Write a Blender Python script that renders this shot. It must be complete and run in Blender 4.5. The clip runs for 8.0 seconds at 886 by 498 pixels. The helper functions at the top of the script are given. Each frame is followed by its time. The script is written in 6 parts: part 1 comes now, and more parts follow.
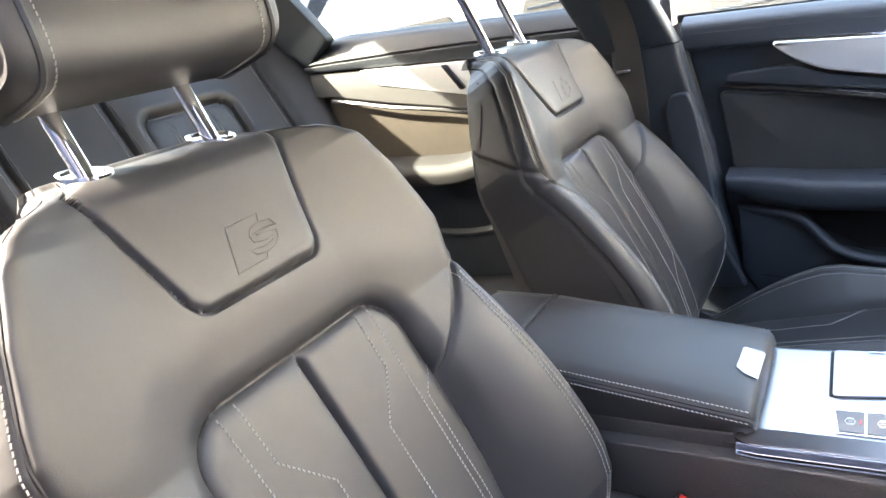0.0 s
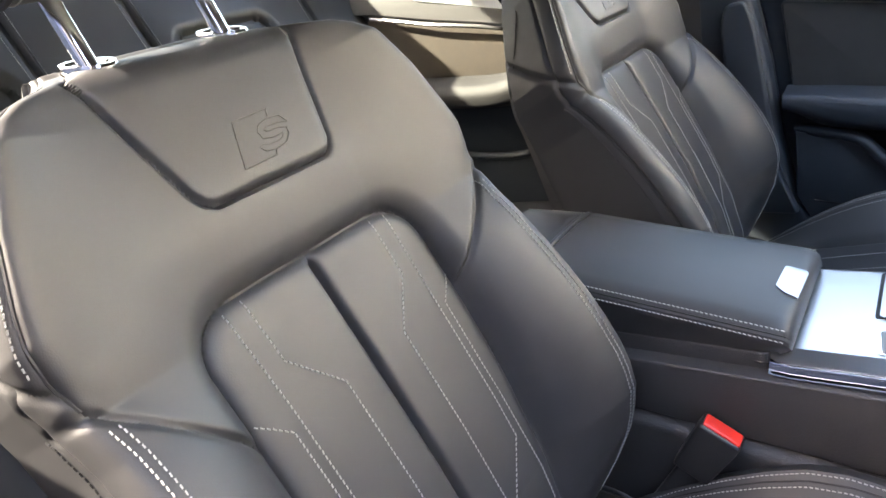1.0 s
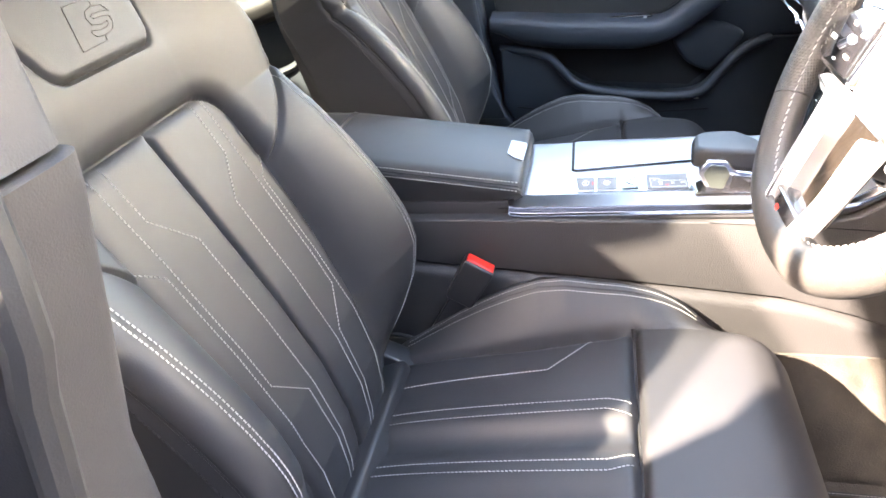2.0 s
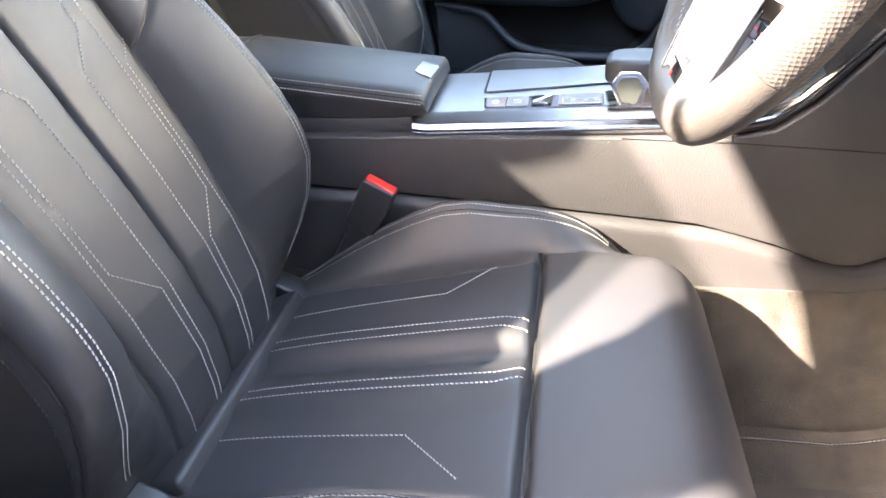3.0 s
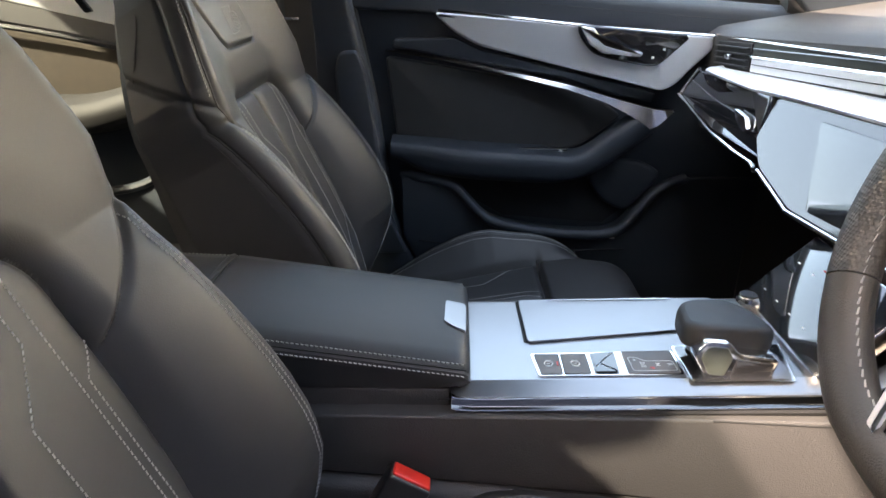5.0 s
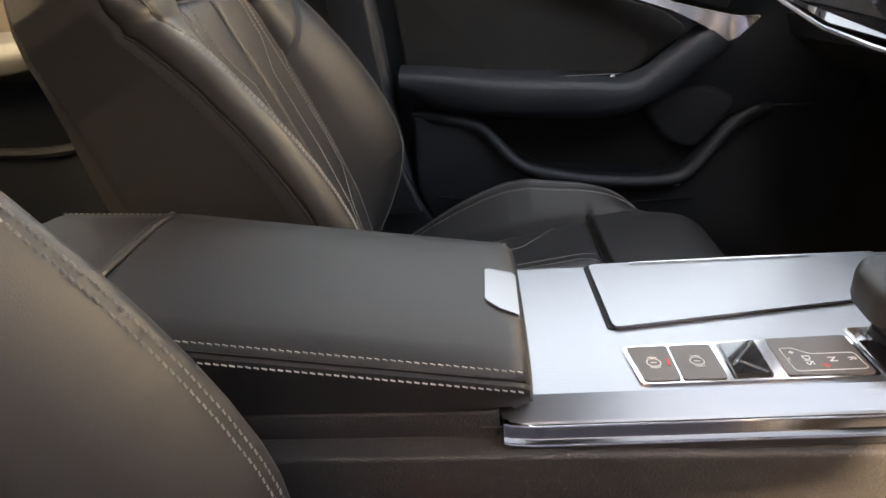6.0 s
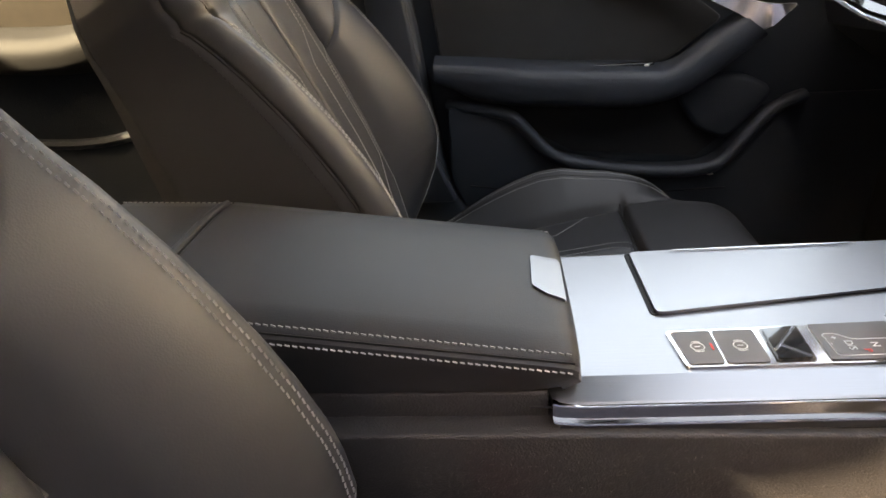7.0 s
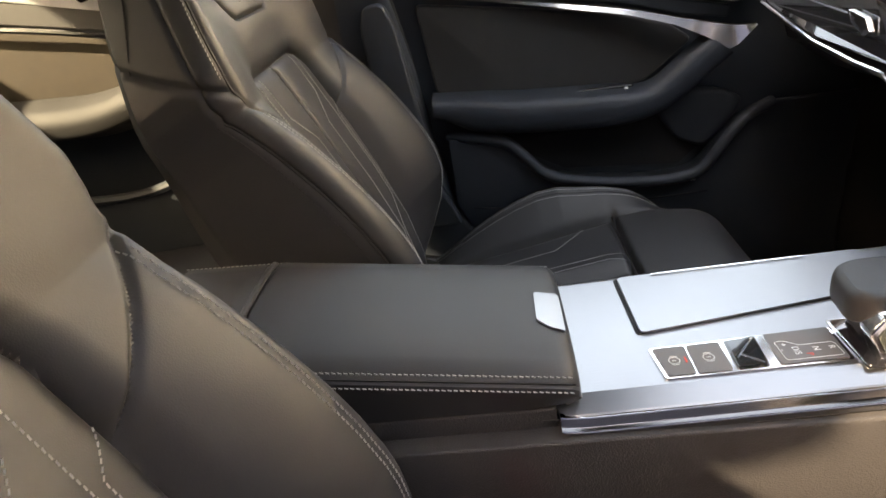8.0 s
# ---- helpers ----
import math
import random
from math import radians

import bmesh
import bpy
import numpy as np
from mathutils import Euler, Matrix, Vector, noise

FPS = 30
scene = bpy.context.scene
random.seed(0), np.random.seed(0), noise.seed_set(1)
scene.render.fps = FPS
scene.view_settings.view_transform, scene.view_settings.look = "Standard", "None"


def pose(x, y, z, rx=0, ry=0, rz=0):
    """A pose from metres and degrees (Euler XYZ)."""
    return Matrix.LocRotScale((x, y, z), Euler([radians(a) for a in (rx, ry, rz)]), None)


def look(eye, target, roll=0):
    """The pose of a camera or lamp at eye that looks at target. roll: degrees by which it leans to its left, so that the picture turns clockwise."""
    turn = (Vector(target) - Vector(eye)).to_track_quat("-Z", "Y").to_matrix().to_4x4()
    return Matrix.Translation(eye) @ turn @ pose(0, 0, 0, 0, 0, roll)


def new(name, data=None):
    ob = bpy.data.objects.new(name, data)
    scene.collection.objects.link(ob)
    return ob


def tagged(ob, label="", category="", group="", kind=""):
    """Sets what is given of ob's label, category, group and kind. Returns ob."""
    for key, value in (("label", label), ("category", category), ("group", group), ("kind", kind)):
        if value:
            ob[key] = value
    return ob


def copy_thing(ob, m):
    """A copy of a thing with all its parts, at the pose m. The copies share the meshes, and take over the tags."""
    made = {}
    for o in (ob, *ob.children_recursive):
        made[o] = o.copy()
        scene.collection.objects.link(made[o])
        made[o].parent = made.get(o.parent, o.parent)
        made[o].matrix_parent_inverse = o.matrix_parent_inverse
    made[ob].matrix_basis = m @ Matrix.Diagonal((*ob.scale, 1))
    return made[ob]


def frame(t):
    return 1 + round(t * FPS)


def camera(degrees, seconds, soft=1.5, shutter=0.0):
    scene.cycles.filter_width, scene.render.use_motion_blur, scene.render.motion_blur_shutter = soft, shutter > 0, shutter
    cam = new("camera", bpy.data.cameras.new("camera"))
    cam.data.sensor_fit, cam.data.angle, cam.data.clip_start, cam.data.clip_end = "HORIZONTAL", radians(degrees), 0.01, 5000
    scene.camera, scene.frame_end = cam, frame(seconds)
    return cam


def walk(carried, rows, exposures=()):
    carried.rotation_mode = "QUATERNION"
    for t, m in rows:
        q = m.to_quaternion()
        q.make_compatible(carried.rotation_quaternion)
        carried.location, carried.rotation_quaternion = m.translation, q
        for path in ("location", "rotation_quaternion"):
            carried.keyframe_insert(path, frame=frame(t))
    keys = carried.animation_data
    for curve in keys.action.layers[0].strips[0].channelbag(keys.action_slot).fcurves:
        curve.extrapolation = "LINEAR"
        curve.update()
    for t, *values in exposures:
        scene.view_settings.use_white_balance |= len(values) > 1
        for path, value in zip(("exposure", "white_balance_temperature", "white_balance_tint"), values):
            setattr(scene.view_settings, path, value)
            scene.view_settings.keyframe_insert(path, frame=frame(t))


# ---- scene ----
cam = camera(66.6, 8.0, soft=1.6)
PATH = [
    (0, (0.114, -0.732, 1.034), (-0.961, 0.839, 0.423), -11.9),
    (0.5, (0.096, -0.69, 1.027), (-1.145, 0.764, 0.44), -11.5),
    (1, (0.123, -0.71, 0.994), (-1.065, 0.712, 0.24), -12.9),
    (1.5, (0.129, -0.794, 0.989), (-0.701, 0.762, 0.044), -9.2),
    (2, (0.111, -0.89, 1.003), (-0.335, 0.766, -0.026), -7.1),
    (2.2, (0.121, -0.89, 0.978), (-0.268, 0.772, -0.064), -6.0),
    (3.3, (0.189, -0.878, 0.851), (-0.166, 0.861, -0.071), -3.9),
    (3.5, (0.185, -0.878, 0.852), (-0.17, 0.893, -0.006), -4.9),
    (4, (0.162, -0.873, 0.87), (-0.193, 0.921, 0.061), -4.0),
    (4.5, (0.066, -0.819, 0.957), (-0.069, 1.026, 0.197), 2.2),
    (4.7, (0.021, -0.765, 0.992), (-0.035, 1.088, 0.24), 1.2),
    (5.8, (-0.009, -0.456, 0.853), (-0.091, 1.36, 0.019), -2.7),
    (6, (-0.013, -0.447, 0.856), (-0.105, 1.364, 0.012), -2.9),
    (6.5, (-0.022, -0.447, 0.864), (-0.151, 1.36, 0.016), -2.9),
    (7, (-0.03, -0.463, 0.862), (-0.188, 1.332, -0.006), -3.7),
    (7.5, (-0.025, -0.488, 0.88), (-0.188, 1.299, -0.002), -4.1),
    (8, (-0.029, -0.535, 0.946), (-0.202, 1.253, 0.065), -8.6),
]
walk(cam, [(t, look(eye, target, roll)) for t, eye, target, roll in PATH],
     exposures=[(t, e, k, g) for t, e, k, g in ((0.0, 5.45, 8000, 18), (0.6, 5.0, 8000, 18), (1.0, 5.15, 8000, 18), (1.5, 5.75, 7900, 18), (2.0, 5.8, 8200, 18), (3.5, 5.65, 7900, 16), (4.2, 5.15, 7800, 15), (4.7, 4.25, 7800, 15), (5.8, 4.42, 12300, 23), (8.0, 4.45, 12000, 22))])


# ---------------------------------------------------------------- light
SUN = Vector((-0.6642, -0.4280, 0.6129)).normalized()
world = bpy.data.worlds.new("world")
scene.world = world
world.use_nodes = True
wn = world.node_tree
sky = wn.nodes.new("ShaderNodeTexSky")
sky.sky_type = "NISHITA"
sky.sun_disc = False
sky.air_density = 1.0
sky.dust_density = 2.0
sky.ozone_density = 0.6
sky.sun_elevation = math.asin(SUN.z)
sky.sun_rotation = math.atan2(SUN.x, SUN.y)
wn.nodes["Background"].inputs["Strength"].default_value = 0.15
wn.links.new(sky.outputs[0], wn.nodes["Background"].inputs["Color"])
sun = new("sun", bpy.data.lights.new("sun", "SUN"))
sun.data.energy = 2.7
sun.data.angle = radians(1.1)
sun.data.color = (1.0, 0.965, 0.91)
sun.matrix_world = look(SUN * 20, (0, 0, 0))


# ---------------------------------------------------------------- materials
def material(name, color, rough=0.5, metal=0.0, grain=0.0, scale=800.0, mottle=0.15, mottle_scale=9.0, kind="noise", coat=0.0, spec=0.5, sheen=0.0):
    m = bpy.data.materials.new(name)
    m.use_nodes = True
    nt = m.node_tree
    b = nt.nodes["Principled BSDF"]
    b.inputs["Metallic"].default_value = metal
    b.inputs["Coat Weight"].default_value = coat
    b.inputs["Specular IOR Level"].default_value = spec
    b.inputs["Sheen Weight"].default_value = sheen
    co = nt.nodes.new("ShaderNodeTexCoord")
    n1 = nt.nodes.new("ShaderNodeTexNoise")
    n1.inputs["Scale"].default_value = mottle_scale
    n1.inputs["Detail"].default_value = 5.0
    nt.links.new(co.outputs["Object"], n1.inputs["Vector"])
    ramp = nt.nodes.new("ShaderNodeMapRange")
    ramp.inputs["To Min"].default_value = 1.0 - mottle
    ramp.inputs["To Max"].default_value = 1.0 + mottle
    nt.links.new(n1.outputs["Fac"], ramp.inputs["Value"])
    mix = nt.nodes.new("ShaderNodeVectorMath")
    mix.operation = "SCALE"
    mix.inputs[0].default_value = color
    nt.links.new(ramp.outputs[0], mix.inputs["Scale"])
    nt.links.new(mix.outputs[0], b.inputs["Base Color"])
    rr = nt.nodes.new("ShaderNodeMapRange")
    rr.inputs["To Min"].default_value = max(0.02, rough * (1 - 0.6 * mottle))
    rr.inputs["To Max"].default_value = min(1.0, rough * (1 + 0.6 * mottle))
    nt.links.new(n1.outputs["Fac"], rr.inputs["Value"])
    nt.links.new(rr.outputs[0], b.inputs["Roughness"])
    if grain:
        if kind == "voronoi":
            n2 = nt.nodes.new("ShaderNodeTexVoronoi")
            out = n2.outputs["Distance"]
        else:
            n2 = nt.nodes.new("ShaderNodeTexNoise")
            n2.inputs["Detail"].default_value = 3.0
            out = n2.outputs["Fac"]
        n2.inputs["Scale"].default_value = scale
        if kind == "brushed":
            mp = nt.nodes.new("ShaderNodeMapping")
            mp.inputs["Scale"].default_value = (0.02, 1.0, 1.0)
            nt.links.new(co.outputs["Object"], mp.inputs["Vector"])
            nt.links.new(mp.outputs[0], n2.inputs["Vector"])
        else:
            nt.links.new(co.outputs["Object"], n2.inputs["Vector"])
        bump = nt.nodes.new("ShaderNodeBump")
        bump.inputs["Strength"].default_value = grain
        bump.inputs["Distance"].default_value = 0.001
        nt.links.new(out, bump.inputs["Height"])
        nt.links.new(bump.outputs[0], b.inputs["Normal"])
    return m


def glass(name, color=(0.9, 0.95, 0.93)):
    """Thin glazing: mostly clear, with a mirror gloss that grows at a slant."""
    m = bpy.data.materials.new(name)
    m.use_nodes = True
    nt = m.node_tree
    nt.nodes.remove(nt.nodes["Principled BSDF"])
    a, g, x, f = (nt.nodes.new("ShaderNode" + k) for k in ("BsdfTransparent", "BsdfGlossy", "MixShader", "LayerWeight"))
    p, q = (nt.nodes.new("ShaderNodeMath") for _ in range(2))
    p.operation, q.operation = "POWER", "MULTIPLY_ADD"
    p.inputs[1].default_value = 5.0
    q.inputs[1].default_value, q.inputs[2].default_value = 0.6, 0.035
    f.inputs["Blend"].default_value = 0.5
    a.inputs["Color"].default_value = (*color, 1)
    g.inputs["Roughness"].default_value = 0.02
    nt.links.new(f.outputs["Facing"], p.inputs[0])
    nt.links.new(p.outputs[0], q.inputs[0])
    nt.links.new(q.outputs[0], x.inputs[0])
    nt.links.new(a.outputs[0], x.inputs[1])
    nt.links.new(g.outputs[0], x.inputs[2])
    nt.links.new(x.outputs[0], nt.nodes["Material Output"].inputs["Surface"])
    return m


LEATHER = material("black_leather", (0.021, 0.021, 0.023), 0.52, grain=0.06, scale=900, kind="voronoi", mottle=0.12, mottle_scale=14)
LEATHER_SMOOTH = material("rim_leather", (0.033, 0.03, 0.028), 0.5, grain=0.25, scale=700, kind="voronoi")
SOFT = material("soft_touch_plastic", (0.034, 0.032, 0.033), 0.6, grain=0.35, scale=650, kind="voronoi", mottle=0.1)
DOOR_SOFT = material("door_skin", (0.021, 0.027, 0.036), 0.55, grain=0.35, scale=600, kind="voronoi", mottle=0.12)
BROWN_SUEDE = material("brown_suede", (0.046, 0.035, 0.026), 0.95, grain=0.6, scale=900, mottle=0.35, mottle_scale=60, sheen=0.08)
SUEDE = material("dark_suede", (0.03, 0.028, 0.027), 0.95, grain=0.6, scale=900, mottle=0.4, mottle_scale=40, sheen=0.3)
PLASTIC = material("black_plastic", (0.02, 0.02, 0.022), 0.4, grain=0.15, scale=900)
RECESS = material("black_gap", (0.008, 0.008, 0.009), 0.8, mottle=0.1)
SILVER = material("satin_silver", (0.68, 0.69, 0.71), 0.4, metal=0.35, grain=0.1, scale=900, mottle=0.06)
ALU = material("brushed_aluminium", (0.31, 0.31, 0.32), 0.3, metal=1.0, grain=0.12, scale=900, kind="brushed", mottle=0.08)
CHROME = material("satin_chrome", (0.85, 0.85, 0.86), 0.12, metal=1.0, mottle=0.05)
DARK_CHROME = material("dark_chrome", (0.16, 0.16, 0.165), 0.16, metal=1.0, mottle=0.06)
GLOSS = material("piano_black", (0.012, 0.012, 0.014), 0.06, coat=1.0, mottle=0.05)
SCREEN = material("screen_glass", (0.015, 0.017, 0.02), 0.05, coat=1.0, mottle=0.05)
BUTTON = material("button_grey", (0.10, 0.09, 0.085), 0.45, grain=0.1)
THREAD = material("grey_thread", (0.30, 0.295, 0.285), 0.8, mottle=0.1, mottle_scale=300)
RED = material("red_plastic", (0.75, 0.03, 0.02), 0.4, mottle=0.08)
WHITE = material("white_print", (0.75, 0.75, 0.73), 0.5, mottle=0.03)
CARPET = material("dark_carpet", (0.042, 0.036, 0.030), 1.0, grain=1.0, scale=420, mottle=0.9, mottle_scale=26, sheen=0.05)
for node in CARPET.node_tree.nodes:
    if node.type == "MAP_RANGE" and node.inputs["To Min"].default_value < 0.2:
        node.inputs["From Min"].default_value = 0.3
        node.inputs["From Max"].default_value = 0.72
        node.inputs["To Min"].default_value = 0.55
        node.inputs["To Max"].default_value = 1.55
LINING = material("headlining", (0.035, 0.034, 0.034), 0.95, grain=0.3, scale=1500, mottle=0.06)
PILLAR = material("pillar_trim", (0.032, 0.031, 0.032), 0.7, grain=0.3, scale=900, mottle=0.1)
PAINT = material("car_paint", (0.010, 0.016, 0.014), 0.25, metal=0.0, coat=1.0, mottle=0.05)
RUBBER = material("rubber", (0.02, 0.02, 0.02), 0.75, grain=0.2)
BAND = material("grey_green_band", (0.045, 0.052, 0.047), 0.3, coat=0.5, mottle=0.06)
GLAZING = glass("glazing", (0.86, 0.9, 0.88))
REAR_TINT = glass("lightly_tinted_glazing", (0.7, 0.72, 0.71))
PRIVACY = glass("tinted_glazing", (0.6, 0.64, 0.62))
CRYSTAL = material("clear_knob", (0.75, 0.78, 0.82), 0.06, metal=0.75, mottle=0.2, mottle_scale=60)
ASPHALT = material("pale_concrete", (0.30, 0.295, 0.285), 0.95, grain=0.8, scale=300, mottle=0.25, mottle_scale=0.7)


# ---------------------------------------------------------------- tools
def thing(name, at, label, category, group="", kind=""):
    ob = new(name)
    ob.empty_display_size = 0.05
    ob.location = at
    return tagged(ob, label, category, group, kind)


def origin_of(ob):
    p = Vector((0, 0, 0))
    while ob is not None:
        p = p + ob.location
        ob = ob.parent
    return p


def attach(ob, parent):
    if parent is not None:
        ob.parent = parent
        if parent.type == "EMPTY":
            ob.location = -origin_of(parent)
    return ob


def solid(name, verts, faces, mat, parent=None, label="", smooth=True):
    me = bpy.data.meshes.new(name)
    me.from_pydata([tuple(v) for v in verts], [], faces)
    me.update()
    if smooth:
        me.polygons.foreach_set("use_smooth", [True] * len(me.polygons))
        me.set_sharp_from_angle(angle=radians(40))
    me.materials.append(mat)
    ob = new(name, me)
    attach(ob, parent)
    return tagged(ob, label)


def part(name, bm, mat, parent=None, label="", smooth=True):
    me = bpy.data.meshes.new(name)
    bmesh.ops.recalc_face_normals(bm, faces=bm.faces)
    bm.to_mesh(me)
    bm.free()
    if smooth:
        me.polygons.foreach_set("use_smooth", [True] * len(me.polygons))
        me.set_sharp_from_angle(angle=radians(35))
    me.materials.append(mat)
    ob = new(name, me)
    attach(ob, parent)
    return tagged(ob, label)


def box(bm, lo, hi, bevel=0.0, m=None):
    geom = bmesh.ops.create_cube(bm, size=1.0)
    vs = geom["verts"]
    for v in vs:
        v.co = Vector([lo[k] + (v.co[k] + 0.5) * (hi[k] - lo[k]) for k in range(3)])
    if bevel:
        es = list({e for v in vs for e in v.link_edges})
        r = bmesh.ops.bevel(bm, geom=es, offset=bevel, segments=3, profile=0.5, affect="EDGES")
        vs = list({v for f in r["faces"] for v in f.verts} | {v for v in vs if v.is_valid})
    if m is not None:
        bmesh.ops.transform(bm, matrix=m, verts=[v for v in vs if v.is_valid])


def slab(outline, axis, a, b, bevel=0.0, segments=3):
    """A bmesh: an outline in two axes, pulled along the third from a to b."""
    bm = bmesh.new()

    def at(p, h):
        q = list(p)
        q.insert("xyz".index(axis), h)
        return q
    lo = [bm.verts.new(at(p, a)) for p in outline]
    hi = [bm.verts.new(at(p, b)) for p in outline]
    bm.faces.new(lo)
    bm.faces.new(hi)
    for i in range(len(outline)):
        j = (i + 1) % len(outline)
        bm.faces.new((lo[i], lo[j], hi[j], hi[i]))
    bmesh.ops.recalc_face_normals(bm, faces=bm.faces)
    if bevel:
        caps = [e for e in bm.edges if len({(v in lo) for v in e.verts}) == 1]
        bmesh.ops.bevel(bm, geom=caps, offset=bevel, segments=segments, profile=0.5, affect="EDGES")
    return bm


def rounded(points, r, n=5):
    """An outline with its corners rounded."""
    out = []
    k = len(points)
    for i in range(k):
        p, a, b = (Vector(points[j % k]) for j in (i, i - 1, i + 1))
        da, db = (a - p), (b - p)
        c = min(r, da.length * 0.48, db.length * 0.48)
        pa, pb = p + da.normalized() * c, p + db.normalized() * c
        for s in range(n + 1):
            t = s / n
            out.append(tuple(pa * (1 - t) ** 2 + p * 2 * t * (1 - t) + pb * t * t))
    return out


def smooth_line(points, step):
    """A Catmull-Rom line through the points at an even step."""
    p = [Vector(q) for q in points]
    p = [p[0] * 2 - p[1]] + p + [p[-1] * 2 - p[-2]]
    fine = []
    for i in range(1, len(p) - 2):
        for s in range(24):
            t = s / 24
            fine.append(0.5 * (2 * p[i] + (p[i + 1] - p[i - 1]) * t + (2 * p[i - 1] - 5 * p[i] + 4 * p[i + 1] - p[i + 2]) * t * t
                               + (3 * p[i] - p[i - 1] - 3 * p[i + 1] + p[i + 2]) * t ** 3))
    fine.append(p[-2])
    out, gone, want = [fine[0]], 0.0, step
    for a, b in zip(fine, fine[1:]):
        d = (b - a).length
        while d > 0 and gone + d >= want:
            out.append(a.lerp(b, (want - gone) / d))
            want += step
        gone += d
    out.append(fine[-1])
    return out


def straight(points, step):
    out = []
    for a, b in zip(points, points[1:]):
        a, b = Vector(a), Vector(b)
        k = max(1, int((b - a).length / step))
        out += [a.lerp(b, i / k) for i in range(k)]
    return out + [Vector(points[-1])]


def tube(points, r, sides=8, bm=None, flat=1.0, up=Vector((0, 0, 1))):
    """A bmesh: a round (or flattened) rod along the points; r may be a list."""
    bm = bm or bmesh.new()
    rings = []
    n = len(points)
    for i, p in enumerate(points):
        p = Vector(p)
        d = (Vector(points[min(i + 1, n - 1)]) - Vector(points[max(i - 1, 0)])).normalized()
        side = d.cross(up)
        if side.length < 1e-4:
            side = d.cross(Vector((1, 0, 0)))
        side.normalize()
        over = side.cross(d).normalized()
        q = r[i] if isinstance(r, (list, tuple)) else r
        rings.append([bm.verts.new(p + side * q * math.cos(2 * math.pi * k / sides) + over * q * flat * math.sin(2 * math.pi * k / sides)) for k in range(sides)])
    for a, b in zip(rings, rings[1:]):
        for k in range(sides):
            bm.faces.new((a[k], a[(k + 1) % sides], b[(k + 1) % sides], b[k]))
    bm.faces.new(rings[0][::-1])
    bm.faces.new(rings[-1])
    return bm


def lathe(profile, m, sides=32):
    """A bmesh: a profile of (radius, height) turned round the z axis of m."""
    bm = bmesh.new()
    rings = [[bm.verts.new(m @ Vector((r * math.cos(2 * math.pi * k / sides), r * math.sin(2 * math.pi * k / sides), h))) for k in range(sides)] for r, h in profile]
    for a, b in zip(rings, rings[1:]):
        for k in range(sides):
            bm.faces.new((a[k], a[(k + 1) % sides], b[(k + 1) % sides], b[k]))
    bm.faces.new(rings[0][::-1])
    bm.faces.new(rings[-1])
    return bm


def stitches(name, lines, parent, size=0.0030, gap=0.0045, r=0.0004, mat=None, label="pale grey thread"):
    """Short threads laid along lines of (place, normal)."""
    verts, faces = [], []
    for line in lines:
        pts = [Vector(p) for p, _ in line]
        nor = [Vector(n) for _, n in line]
        gone, want = 0.0, gap * 0.5
        for i in range(len(pts) - 1):
            d = (pts[i + 1] - pts[i]).length
            while d > 0 and gone + d >= want:
                t = (want - gone) / d
                c, n = pts[i].lerp(pts[i + 1], t), nor[i].lerp(nor[i + 1], t).normalized()
                way = (pts[i + 1] - pts[i]).normalized()
                side = way.cross(n).normalized()
                way = (way + side * 0.18).normalized()
                k = len(verts)
                for e in (-0.5, 0.5):
                    q = c + way * size * e
                    verts += [q - side * r * 1.5 - n * r, q + side * r * 1.5 - n * r, q + n * r * 1.3]
                faces += [(k, k + 1, k + 4, k + 3), (k + 1, k + 2, k + 5, k + 4), (k + 2, k, k + 3, k + 5), (k, k + 2, k + 1), (k + 3, k + 4, k + 5)]
                want += gap
            gone += d
    return tagged(solid(name, verts, faces, mat or THREAD, parent, label, smooth=False), kind="stuff")


def step(a, b, x):
    t = np.clip((x - a) / (b - a), 0, 1)
    return t * t * (3 - 2 * t)


def sheet(name, pts, keep, mat, parent, label="", flip=False):
    """One part out of a grid of places: the cells that keep marks."""
    idx = -np.ones(pts.shape[:2], int)
    ii, jj = np.nonzero(keep)
    used = np.zeros(pts.shape[:2], bool)
    for a, b in ((0, 0), (1, 0), (1, 1), (0, 1)):
        used[ii + a, jj + b] = True
    idx[used] = np.arange(used.sum())
    q = np.stack([idx[ii, jj], idx[ii + 1, jj], idx[ii + 1, jj + 1], idx[ii, jj + 1]], 1)
    if flip:
        q = q[:, ::-1]
    return solid(name, pts[used].tolist(), q.tolist(), mat, parent, label)


# ---------------------------------------------------------------- front seats
SEAT_Y = -0.388
FAR = -0.075
A_BACK = radians(27.5)
BACK_O = np.array([-0.1005, SEAT_Y, 0.40])
BACK_V = np.array([-math.sin(A_BACK), 0.0, math.cos(A_BACK)])
BACK_N = np.array([math.cos(A_BACK), 0.0, math.sin(A_BACK)])
V_TOP = 0.652


def table(x, pairs):
    return np.interp(x, [p[0] for p in pairs], [p[1] for p in pairs])


def back_width(v):
    """Half the width of the backrest's front at a height along it."""
    return table(v, [(0, 0.140), (0.03, 0.150), (0.06, 0.166), (0.08, 0.180), (0.1, 0.190), (0.127, 0.195), (0.145, 0.197), (0.2, 0.198), (0.3, 0.199), (0.4, 0.201), (0.435, 0.206), (0.46, 0.212),
                     (0.48, 0.213), (0.5, 0.208), (0.545, 0.193), (0.585, 0.175), (0.604, 0.160), (0.616, 0.143), (0.624, 0.124), (0.634, 0.106), (V_TOP, 0.090)])


